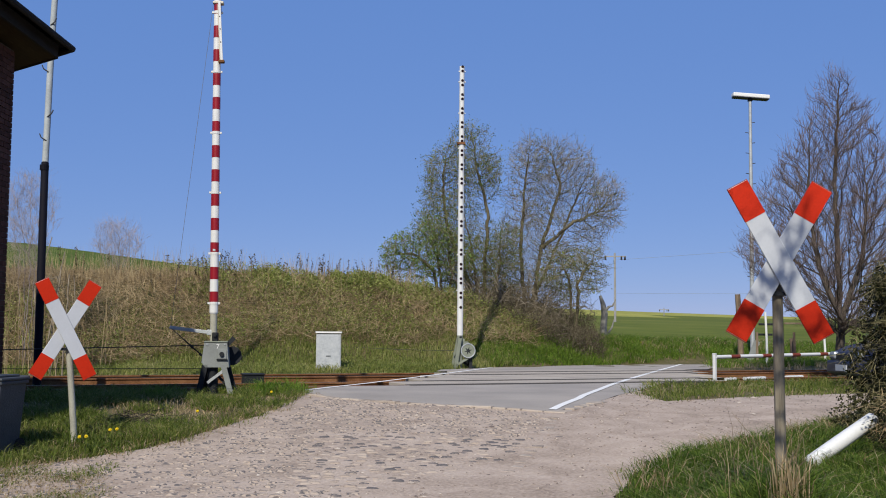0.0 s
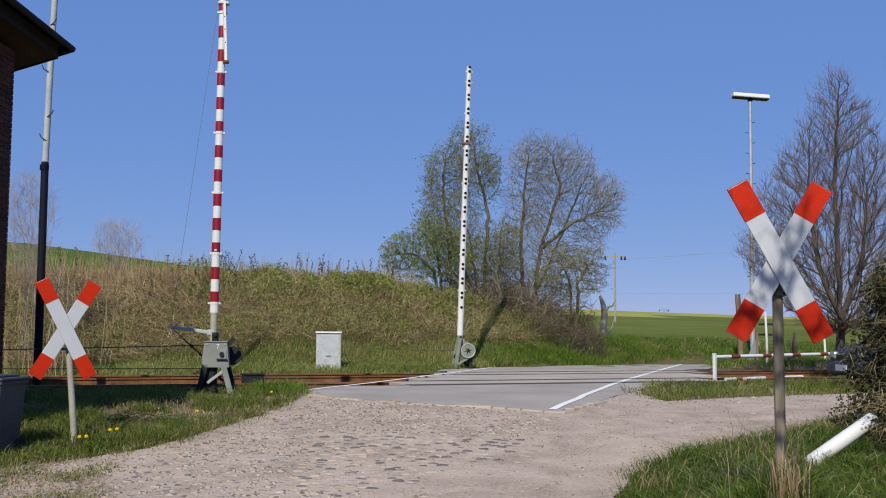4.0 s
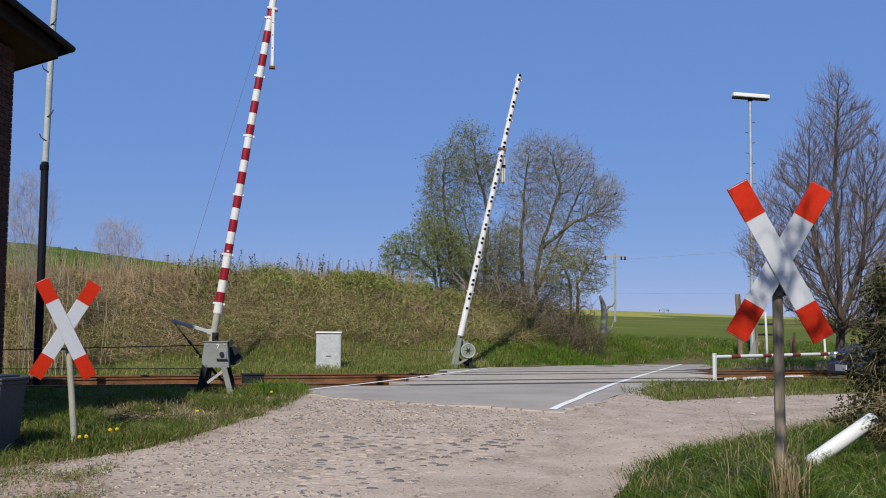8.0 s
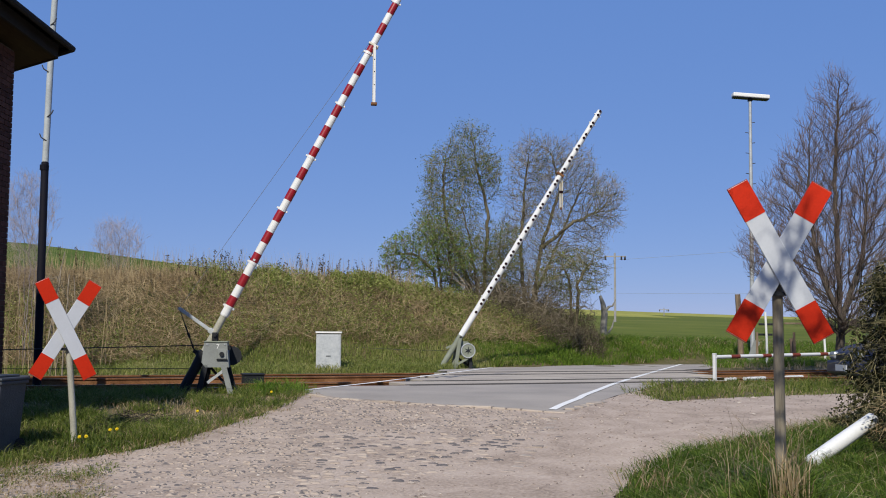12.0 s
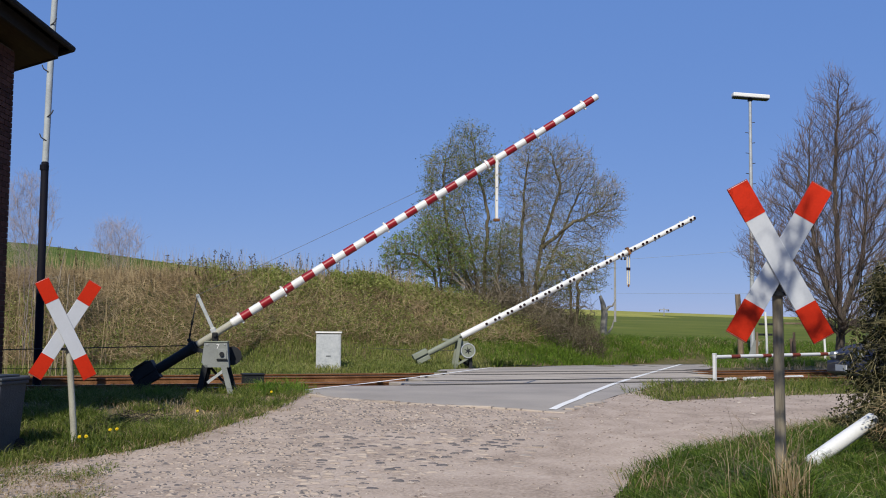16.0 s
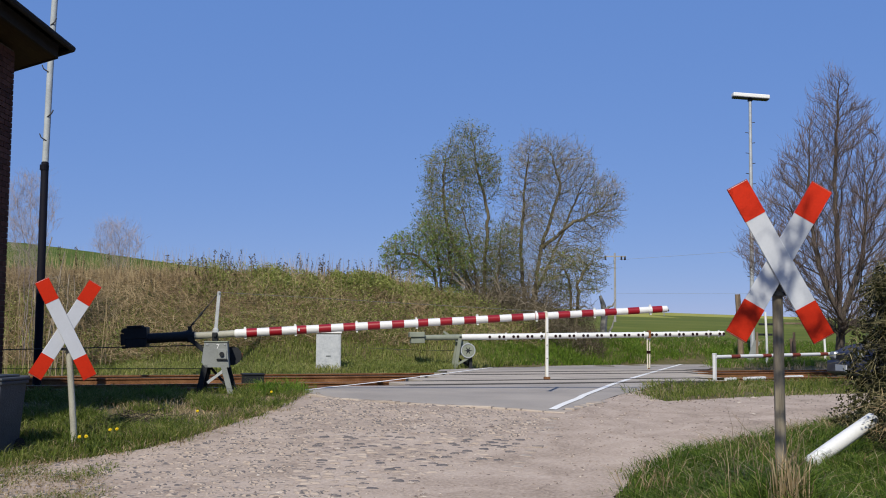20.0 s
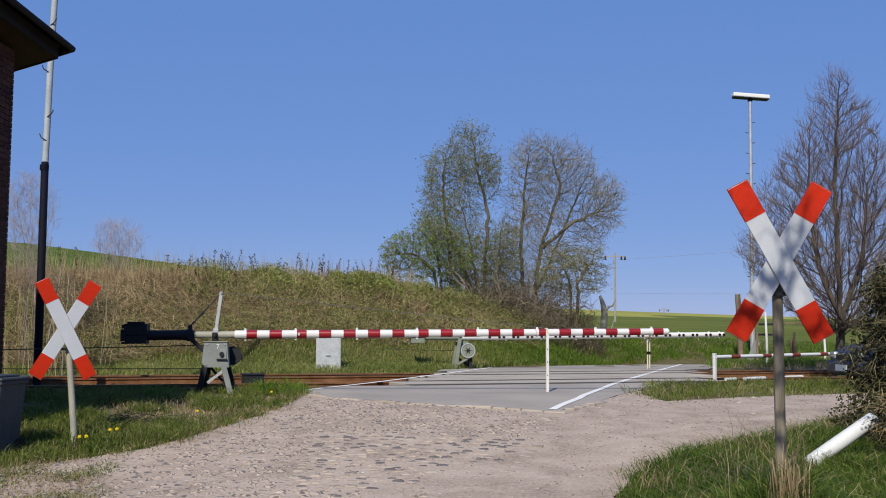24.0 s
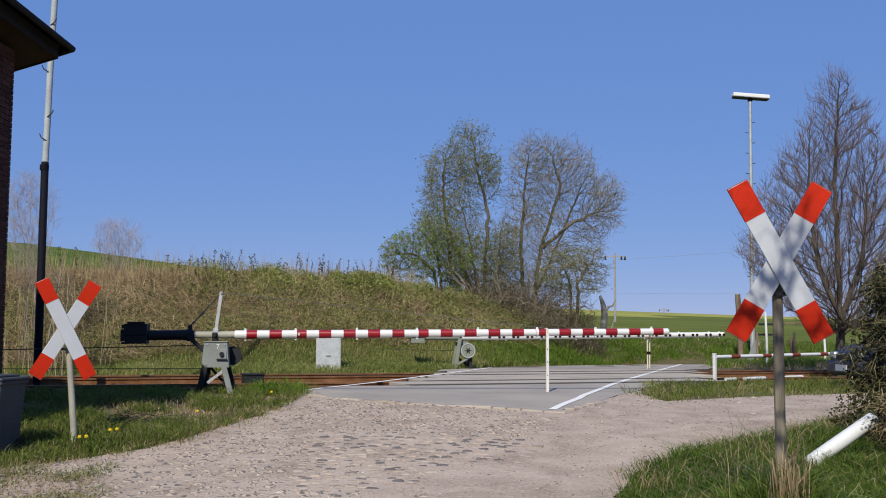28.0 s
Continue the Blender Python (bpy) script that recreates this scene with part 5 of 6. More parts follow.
grow("tree", 0.08, 36.6, 2.2, [[(-0.15, -0.1), (-0.43, 0.97), (-1.02, 1.47), (-1.7, 1.51)], [(0.12, -0.1), (0.23, 0.93), (0.04, 1.89)], [(-0.04, -0.1), (-0.23, 1.12), (-0.54, 2.09)]], [(-1.47, 1.55, 0.77, 0.66), (-0.7, 1.12, 1.06, 0.62), (-0.31, 1.99, 0.93, 0.81), (-1.74, 1.22, 0.46, 0.5), (0.23, 1.12, 0.77, 0.77)], 3500, 13, M["twig_olive"], M["bud_leaf"], "small tree coming into leaf on the bank", step=0.125, twig_r=0.006, tip=0.0055, twig=0.25, per=2, up=0.3, leaf=0.06, leaf_n=8000)

# bare tree behind the hedge
grow("tree", 10.4, 28.0, land_z(10.4, 28.0) - 0.15, [[(0, 0), (0.05, 2.5), (0.0, 5.5), (0.08, 8.15)], [(0, 1.6), (-0.5, 3.2), (-0.75, 4.8), (-0.7, 6.3)], [(0, 1.8), (0.6, 3.6), (0.75, 5.6)]], [], 6000, 21, M["twig_red"], M["bud_leaf"], "tall bare tree with reddish twig tips",
     step=0.15, up=1.0, tip=0.0045, twig=0.34, per=2, twig_r=0.0045, gap=-0.9, bark="bark_dark", cone=([1.3, 2.2, 3.2, 4.2, 5.2, 6.2, 7.2, 8.3], [0.7, 1.9, 2.6, 2.4, 1.9, 1.3, 0.75, 0.15]))
# tree behind the viewer, whose bare branches dapple the sign
tree("tree", 2.75, 2.4, [((0, 0, 0), (-0.4, 0.2, 4.8), 0.12), ((-0.3, 0.1, 3.3), (-1.55, 0.35, 5.85), 0.05), ((-0.3, 0.1, 3.6), (0.5, -0.6, 6.2), 0.06)], [(-1.68, 0.38, 5.85, 0.7, 0.55, 0.7)], 22, 23, M["twig_red"], M["bud_leaf"], "bare tree with spreading limbs beside the verge", thick=0.05, per=3, kids=2, reach=0.3)
# saplings and shrubs on the bank
for sx, sy, sz, wide, high, seed, label in ((-9.75, 32.0, 2.4, 0.85, 1.9, 31, "bare hazy shrub on top of the bank"), (-10.1, 26.0, 1.9, 0.75, 2.9, 32, "bare hazy shrub by the line")):
    grow("shrub", sx, sy, sz, [[(0.06 * k, -0.1), (0.22 * k * wide, 0.35 * high), (0.4 * k * wide, (0.95 - 0.12 * abs(k)) * high)] for k in (-2, -1, 0, 1, 2)], [(0, 0.3 * high, 0.45 * wide, 0.3 * high), (0, 0.62 * high, 0.85 * wide, 0.38 * high)], 700, seed, M["twig_pale"], M["bud_leaf"], label, step=0.1, up=0.8, tip=0.0016, twig=0.3, per=3, twig_r=0.0018, gap=-0.7, bark="twig_pale", category="shrub")
for k, (sx, sy, h) in enumerate(((-9.2, 24.8, 3.4), (-9.1, 25.4, 3.0), (-8.7, 24.6, 2.6))):
    tree("sapling", sx, sy, [((0, 0, 0), (0.1, 0, h), 0.02), ((0.12, 0.1, 0), (0.3, 0.1, h * 0.8), 0.016), ((-0.15, 0.05, 0), (-0.3, 0.1, h * 0.65), 0.014)], [(0, 0, h * 0.6, 0.4, 0.4, h * 0.4)], 12, 40 + k, M["straw"], M["bud_leaf"], "thin bare sapling by the line", category="sapling", steep=1.8, per=5, twig=0.25, r=0.005, kids=1, reach=0.25, thick=0.01)


# ---- hedge and low plants ----
def blades(x, y, height, width, rng, lean=0.5, dz=-0.02):
    """Bent grass blades: three triangles each."""
    n = len(x)
    z = land(x, y) + dz
    base = np.stack([x, y, z], -1)
    turn = rng.uniform(0, math.tau, n)
    side = np.stack([np.cos(turn), np.sin(turn), np.zeros(n)], -1)
    lt = rng.uniform(0, math.tau, n)
    way = np.stack([np.cos(lt), np.sin(lt), np.zeros(n)], -1) * (lean * rng.uniform(0.1, 1.0, n))[:, None]
    h, w = (height * rng.uniform(0.45, 1.25, n))[:, None], (width * rng.uniform(0.6, 1.3, n))[:, None]
    up = np.array([[0, 0, 1.0]])
    mid = base + (up * 0.6 + way * 0.25) * h
    tip = base + (up * (1 - 0.3 * lean) + way) * h
    a, b, c, d = base - side * w / 2, base + side * w / 2, mid - side * w * 0.35, mid + side * w * 0.35
    return np.concatenate([np.stack([a, b, d], 1), np.stack([a, d, c], 1), np.stack([c, d, tip], 1)])


def scatter(n, box, rng, keep):
    x, y = rng.uniform(box[0], box[1], n), rng.uniform(box[2], box[3], n)
    k = keep(x, y)
    return x[k], y[k]


def noise_mask(x, y, scale, seed):
    r = np.random.default_rng(seed)
    g = r.uniform(0, 1, (64, 64))
    fx, fy = np.mod(x * scale, 63), np.mod(y * scale, 63)
    i, j = fx.astype(int), fy.astype(int)
    u, v = fx - i, fy - j
    u, v = u * u * (3 - 2 * u), v * v * (3 - 2 * v)
    return (g[i, j] * (1 - u) + g[np.minimum(i + 1, 63), j] * u) * (1 - v) + (g[i, np.minimum(j + 1, 63)] * (1 - u) + g[np.minimum(i + 1, 63), np.minimum(j + 1, 63)] * u) * v


def stem_tangle():
    """Long fallen and arching stems under the trees."""
    g = np.random.default_rng(14)
    x0, y0 = 2.4, 36.2
    z0 = land_z(x0, y0)
    t = thing("shrub", pose(x0, y0, z0), "tangle of bare arching stems under the trees", "shrub")
    wood, lines = Geo(), []
    for k in range(150):
        a = np.array([g.uniform(-1.3, 1.6), g.uniform(-0.4, 1.4), 0.0])
        a[2] = land_z(x0 + a[0], y0 + a[1]) - z0 - 0.05
        way = g.choice([-1, 1]) * g.uniform(0.3, 1.7)
        b = a + np.array([way, g.normal() * 0.4, 0.0])
        b[2] = land_z(x0 + b[0], y0 + b[1]) - z0 + g.uniform(0.05, 1.5)
        P = bezier(a, (a + b) / 2 + np.array([0, 0, g.uniform(0.2, 1.3)]), b, 7)
        P[1:-1] += g.normal(size=(6, 3)) * 0.025
        wood.tube(P, np.linspace(g.uniform(0.012, 0.034), 0.005, 8), 4, cap=False)
        lines.append(P)
    part("stem", wood, M["bark"], t, "pale grey-brown stems", smooth=True)
    P = np.concatenate([q[2:] for q in lines])
    q = np.stack([g.uniform(-1.7, 2.9, 2600), g.uniform(-1.2, 2.0, 2600), np.zeros(2600)], -1)
    q[:, 2] = land(x0 + q[:, 0], y0 + q[:, 1]) - z0 + g.uniform(0, 1, 2600) ** 1.6 * (0.35 + 0.75 * noise_mask(q[:, 0] + 20, q[:, 1] + 20, 1.3, 15))
    s = np.concatenate([np.repeat(P, 5, 0), np.repeat(q, 4, 0)])
    w = unit(g.normal(size=s.shape) + np.array([0, 0, 0.3]))
    tri_mesh("brushwood", sticks(s, w, 0.45 * g.uniform(0.3, 1.3, len(s)), 0.006), M["twig_dark"], "fine brown side twigs", "", parent=t)


stem_tangle()


def inset(x, y, poly, d):
    """Inside an outline and some way from it, roughly, by testing shifted points."""
    return in_poly(x, y, poly) & in_poly(x + d, y, poly) & in_poly(x - d, y, poly) & in_poly(x, y + d, poly) & in_poly(x, y - d, poly)


rng = np.random.default_rng(5)


def off_paths(x, y):
    return ~(in_poly(x, y, DRIVE) | in_poly(x, y, ROAD))


def tufts(name, count, box, keep, per, height, width, spread, lean, mat, label, patch=1.0, seed=1, thin=0.0):
    """Grass in clumps: blades lean out of each clump, and clumps differ in height."""
    g = np.random.default_rng(seed)
    cx, cy = scatter(count, box, g, keep)
    field = 0.55 * noise_mask(cx, cy, 0.8 * patch, seed + 1) + 0.45 * noise_mask(cx, cy, 2.7 * patch, seed + 2)
    ok = field > thin
    cx, cy, field = cx[ok], cy[ok], field[ok]
    n = len(cx)
    k = np.repeat(np.arange(n), per)
    m = len(k)
    dx, dy = g.normal(size=m) * spread, g.normal(size=m) * spread
    x, y = cx[k] + dx, cy[k] + dy
    size = (0.45 + 0.9 * field[k]) * (0.6 + 0.7 * g.uniform(0, 1, n)[k])
    z = land(x, y) - 0.02
    base = np.stack([x, y, z], -1)
    turn = g.uniform(0, math.tau, m)
    side = np.stack([np.cos(turn), np.sin(turn), np.zeros(m)], -1)
    out = np.stack([dx / spread + g.normal(size=m) * 0.8, dy / spread + g.normal(size=m) * 0.8, np.zeros(m)], -1) * lean * 0.45
    h, w = (height * size * g.uniform(0.5, 1.2, m))[:, None], (width * g.uniform(0.6, 1.3, m))[:, None]
    up = np.array([[0, 0, 1.0]])
    mid = base + (up * 0.58 + out * 0.25) * h
    tip = base + (up * 0.85 + out) * h
    a, b, c, d = base - side * w / 2, base + side * w / 2, mid - side * w * 0.38, mid + side * w * 0.38
    tri_mesh(name, np.concatenate([np.stack([a, b, d], 1), np.stack([a, d, c], 1), np.stack([c, d, tip], 1)]), mat, label, "grass")


def left_verge(x, y):
    return off_paths(x, y) & (x < 0) & (x > -6.4) & (across(x, y) < -5.0) & (np.hypot(x + 3.65, y - 16.9) > 0.35 + 0.3 * np.sin(x * 37) ** 2)


def edge_of(x, y):
    """Near the rim of the drive, on either side."""
    return in_poly(x + 0.16, y - 0.1, DRIVE) != in_poly(x - 0.16, y + 0.1, DRIVE)


tufts("grass", 6500, (-6.4, -1.9, 10.2, 20.5), left_verge, 11, 0.17, 0.011, 0.05, 1.0, M["grass"], "short green verge grass with dry patches", seed=51, thin=0.38)
tufts("dry_grass", 1400, (-6.4, -1.9, 10.2, 20.5), left_verge, 8, 0.12, 0.010, 0.06, 1.6, M["straw"], "dry straw-coloured grass in the verge", seed=61)
tufts("dry_grass", 1500, (-5.2, -1.9, 9.8, 17.5), lambda x, y: edge_of(x, y) & (x < 0), 6, 0.08, 0.010, 0.05, 1.8, M["straw"], "dry grass along the edge of the drive", seed=71)
tufts("grass", 500, (-5.2, -1.9, 9.8, 17.5), lambda x, y: edge_of(x, y) & (x < 0), 6, 0.08, 0.010, 0.05, 1.6, M["grass"], "short grass along the edge of the drive", seed=75)
tufts("grass", 1100, (-4.4, -1.9, 16.0, 23.0), lambda x, y: off_paths(x, y) & (across(x, y) < -4.7) & (across(x, y) > -6.5) & (x > -4.4) & (y > 16) & (np.hypot(x + 3.65, y - 17.0) > 0.75), 12, 0.22, 0.013, 0.05, 0.9, M["grass_bright"], "taller green grass by the barrier", seed=81)


def right_verge(x, y):
    return off_paths(x, y) & (x > 1.0)


tufts("grass", 6500, (1.1, 6.2, 5.6, 14.6), lambda x, y: right_verge(x, y) & (x < 0.47 * y + 0.8), 13, 0.16, 0.010, 0.05, 1.2, M["grass_lush"], "tall lush green grass under the sign", seed=91)
tufts("grass", 900, (1.1, 6.2, 6.6, 14.6), lambda x, y: edge_of(x, y) & (x > 1.0), 8, 0.10, 0.010, 0.05, 1.5, M["grass"], "short grass along the edge of the drive", seed=95)
tufts("dry_grass", 420, (1.6, 6.2, 6.0, 13.5), right_verge, 7, 0.3, 0.008, 0.05, 1.7, M["straw"], "dry stalks among the grass", seed=101)
tufts("grass", 1300, (3.0, 12, 15.5, 21.5), lambda x, y: edge_of(x, y), 8, 0.15, 0.012, 0.06, 1.5, M["grass"], "ragged grass along the far edge of the drive", seed=97)
tufts("dry_grass", 500, (3.0, 12, 15.5, 21.5), lambda x, y: edge_of(x, y), 6, 0.08, 0.012, 0.06, 1.8, M["straw"], "dry grass along the far edge of the drive", seed=98)
tufts("dry_grass", 1100, (-5.2, -2.9, 8.6, 10.9), lambda x, y: in_poly(x, y, DRIVE) & (x < -0.28 * y - 0.3), 7, 0.07, 0.010, 0.07, 1.8, M["straw"], "flattened dry grass in the drive", seed=99, thin=0.38)
tufts("grass", 1500, (-5.2, -2.9, 8.6, 10.9), lambda x, y: in_poly(x, y, DRIVE) & (x < -0.28 * y - 0.3), 7, 0.07, 0.010, 0.06, 1.5, M["grass"], "trodden grass in the drive", seed=100, thin=0.42)
tufts("grass", 260, (3.55, 4.6, 9.45, 9.95), right_verge, 12, 0.17, 0.009, 0.05, 1.1, M["grass_lush"], "tall grass round the fallen post", seed=93)
tufts("grass", 170, (1.95, 2.42, 6.9, 7.4), right_verge, 12, 0.24, 0.010, 0.05, 0.9, M["grass_lush"], "tall grass round the foot of the post", seed=94)
# dry tuft at the foot of the post
x, y = 2.23 + rng.normal(size=120) * 0.075, 6.93 + rng.normal(size=120) * 0.05
tri_mesh("dry_tuft", blades(x, y, 0.52, 0.010, rng, 0.55), M["straw"], "tuft of pale dry grass at the post", "grass")
x, y = scatter(14, (1.9, 2.6, 7.0, 8.0), rng, lambda x, y: x > 0)
tri_mesh("dry_stalks", blades(x, y, 0.75, 0.006, rng, 0.35), M["straw"], "tall thin dry stalks by the post", "grass")
tufts("grass", 2300, (3.2, 11, 15.8, 26.5), lambda x, y: in_poly(x, y, ISLAND) & (x < 0.47 * y), 9, 0.2, 0.013, 0.07, 1.0, M["grass"], "green grass between drive and track", seed=111, thin=0.3)
tufts("dry_grass", 500, (3.2, 11, 15.8, 26.5), lambda x, y: in_poly(x, y, ISLAND) & (x < 0.47 * y), 7, 0.15, 0.012, 0.07, 1.6, M["straw"], "dry grass between drive and track", seed=121)
tufts("grass", 900, (6, 14, 22, 33), lambda x, y: (across(x, y) < -4.9) & off_paths(x, y) & (x < 0.47 * y) & ~in_poly(x, y, ISLAND) & (along(x, y) > 4), 8, 0.2, 0.015, 0.08, 1.0, M["grass"], "green grass along the track", seed=131)


# bank: lush strip by the road, brush on the slope
def bank_zone(x, y, lo, hi, a0, a1):
    a, n = along(x, y), across(x, y)
    return (n > lo) & (n < hi) & (a > a0) & (a < a1) & off_paths(x, y) & (np.abs(x) < 0.46 * y + 1)


x, y = scatter(140000, (-16, 4, 22, 40), rng, lambda x, y: bank_zone(x, y, 2.6, 8.0, -16, 5) & (rng.uniform(0, 1, len(x)) < np.interp(across(x, y), [2.6, 4.0, 6.0, 8.0], [0.6, 1, 0.8, 0.2])))
tri_mesh("grass", blades(x, y, 0.22, 0.02, rng, 0.7), M["pale_grass"], "green grass at the foot of the bank", "grass")
def green_bank(x, y):
    a, n = along(x, y), across(x, y)
    return bank_zone(x, y, 4.4, 12.5, 1.2, 24) & (n > np.interp(a, [1.2, 4.5, 7], [12, 5.2, 4.4]) - 8 * (a > 3.5))


tufts("grass", 16000, (-1, 20, 29, 47), green_bank, 11, 0.3, 0.02, 0.09, 1.1, M["grass_bright"], "lush green roadside bank grass", seed=161)
tufts("grass", 3500, (-1, 20, 29, 47), green_bank, 9, 0.26, 0.02, 0.09, 1.3, M["grass"], "paler tussocks on the roadside bank", seed=171, thin=0.5)
tufts("dry_grass", 900, (3, 16, 33, 47), lambda x, y: green_bank(x, y) & (across(x, y) > 8.5), 8, 0.32, 0.014, 0.08, 1.1, M["straw"], "dry stalks along the top of the bank", seed=181)
tufts("dry_grass", 3200, (4, 21, 28, 45), lambda x, y: bank_zone(x, y, 2.9, 9.5, 8.5, 24), 7, 0.26, 0.016, 0.08, 1.2, M["straw"], "dull dry grass beyond the track", seed=151)


def brush_zone(x, y):
    a, n = along(x, y), across(x, y)
    return bank_zone(x, y, 4.6, 11.5, -17, 7.5) & (n > np.interp(a, [-17, -8, -5, -2, 2, 5, 7.5], [4.6, 4.8, 5.4, 6.3, 6.6, 7.3, 8.8]) + 1.1 * (noise_mask(x, y, 0.9, 19) - 0.5))


def brush(count, length, r, mat, name, label, lift, mask=None, flat=0.6):
    x, y = scatter(count, (-18, 8, 22, 42), rng, brush_zone if mask is None else (lambda x, y: brush_zone(x, y) & mask(x, y)))
    n = len(x)
    s = np.stack([x, y, land(x, y) + rng.uniform(-0.05, lift, n)], -1)
    w = unit(rng.normal(size=(n, 3)) * np.array([1, 1, flat]) + np.array([0, -0.15, 0.35]))
    tri_mesh(name, sticks(s, w, length * rng.uniform(0.4, 1.3, n), r), mat, label, "brush")


brush(150000, 0.40, 0.008, M["brush_brown"], "dry_brush", "tangle of dry brown stems on the bank", 0.30)
brush(45000, 0.45, 0.008, M["straw"], "dry_brush", "pale dead grass on the bank", 0.2, lambda x, y: noise_mask(x, y, 0.5, 21) > 0.5)


def bramble_zone(x, y):
    g = noise_mask(x, y, 0.55, 31) * 0.6 + noise_mask(x, y, 1.7, 32) * 0.4
    return brush_zone(x, y) & (g > np.interp(along(x, y), [-12, -5, -1, 6], [0.58, 0.42, 0.24, 0.3]))


x, y = scatter(290000, (-18, 8, 22, 42), rng, bramble_zone)
p = np.stack([x, y, land(x, y) + 0.1 + 0.35 * rng.uniform(0, 1, len(x)) ** 1.5 + 0.25 * noise_mask(x, y, 1.1, 33)], -1)
tri_mesh("bramble", leaflets(p, 0.048, rng), M["bramble"], "low green bramble over the bank", "bramble")


tufts("grass", 9000, (-12, 6, 24, 38), lambda x, y: bank_zone(x, y, 3.4, 7.6, -9, 4.5) & (across(x, y) < np.interp(along(x, y), [-9, -5, -2, 5], [5.0, 6.0, 7.0, 7.6])), 9, 0.24, 0.018, 0.09, 1.2, M["pale_grass"], "soft green grass on the lower bank", seed=221)
tufts("grass", 3800, (-10, 8, 24, 42), lambda x, y: brush_zone(x, y) & (along(x, y) > -7) & (rng.uniform(0, 1, len(x)) < np.interp(along(x, y), [-7, -1, 6], [0.1, 0.6, 1.0])), 8, 0.38, 0.016, 0.09, 1.1, M["grass"], "green grass growing through the brush", seed=211, thin=0.4)


# dark dock stalks along the top of the bank
def dock_stalks():
    tris = []
    for k in range(60):
        a = rng.uniform(-4.6, 2.2) if k < 52 else rng.uniform(-9, -4.6)
        q = track(a, 9.6 + rng.normal() * 0.4)
        z, h = land_z(q.x, q.y), rng.uniform(0.5, 0.95)
        s = np.array([[q.x, q.y, z + 0.1]])
        w = unit(np.array([[rng.normal() * 0.12, rng.normal() * 0.1, 1.0]]))
        tris.append(sticks(s, w, np.array([h]), 0.012))
        m = 26
        t = rng.uniform(0.55, 1.0, m)
        tris.append(leaflets(s + w * (h * t)[:, None] + rng.normal(size=(m, 3)) * 0.018, 0.05, rng))
    tri_mesh("dock_stalks", np.concatenate(tris), M["weed_dark"], "dark dead dock stalks on the bank top", "weeds")
    n = 2000
    x, y = [], []
    for k in range(n):
        q = track(rng.uniform(-12, 3.0), 9.7 + rng.normal() * 0.5)
        x.append(q.x), y.append(q.y)
    x, y = np.array(x), np.array(y)
    s = np.stack([x, y, land(x, y)], -1)
    w = unit(rng.normal(size=(n, 3)) * np.array([0.15, 0.15, 0]) + np.array([0, 0, 1.0]))
    tri_mesh("dry_stalks", sticks(s, w, rng.uniform(0.3, 1.15, n) ** 1.6, 0.007), M["brush_brown"], "thin bare stalks on the bank top", "weeds")


dock_stalks()


def crest_growth():
    """Dark green weeds, knee high, along the crest of the bank."""
    g = np.random.default_rng(205)
    n = 26000
    a = g.uniform(-4.8, 3.2, n)
    m = 9.3 + g.normal(size=n) * 0.45
    x, y = RAIL_X + a * UX - m * UY, RAIL_Y + a * UY + m * UX
    h = 0.12 + 0.6 * noise_mask(a * 2.4 + 30, a * 0 + 5, 1.0, 206) * np.interp(a, [-4.8, -2, 3.2], [0.45, 0.9, 1.0])
    p = np.stack([x, y, land(x, y) + h * g.uniform(0, 1, n) ** 0.8], -1)
    tri_mesh("crest_weeds", leaflets(p, 0.065, g), M["bramble"], "olive green weeds along the bank top", "weeds")


crest_growth()


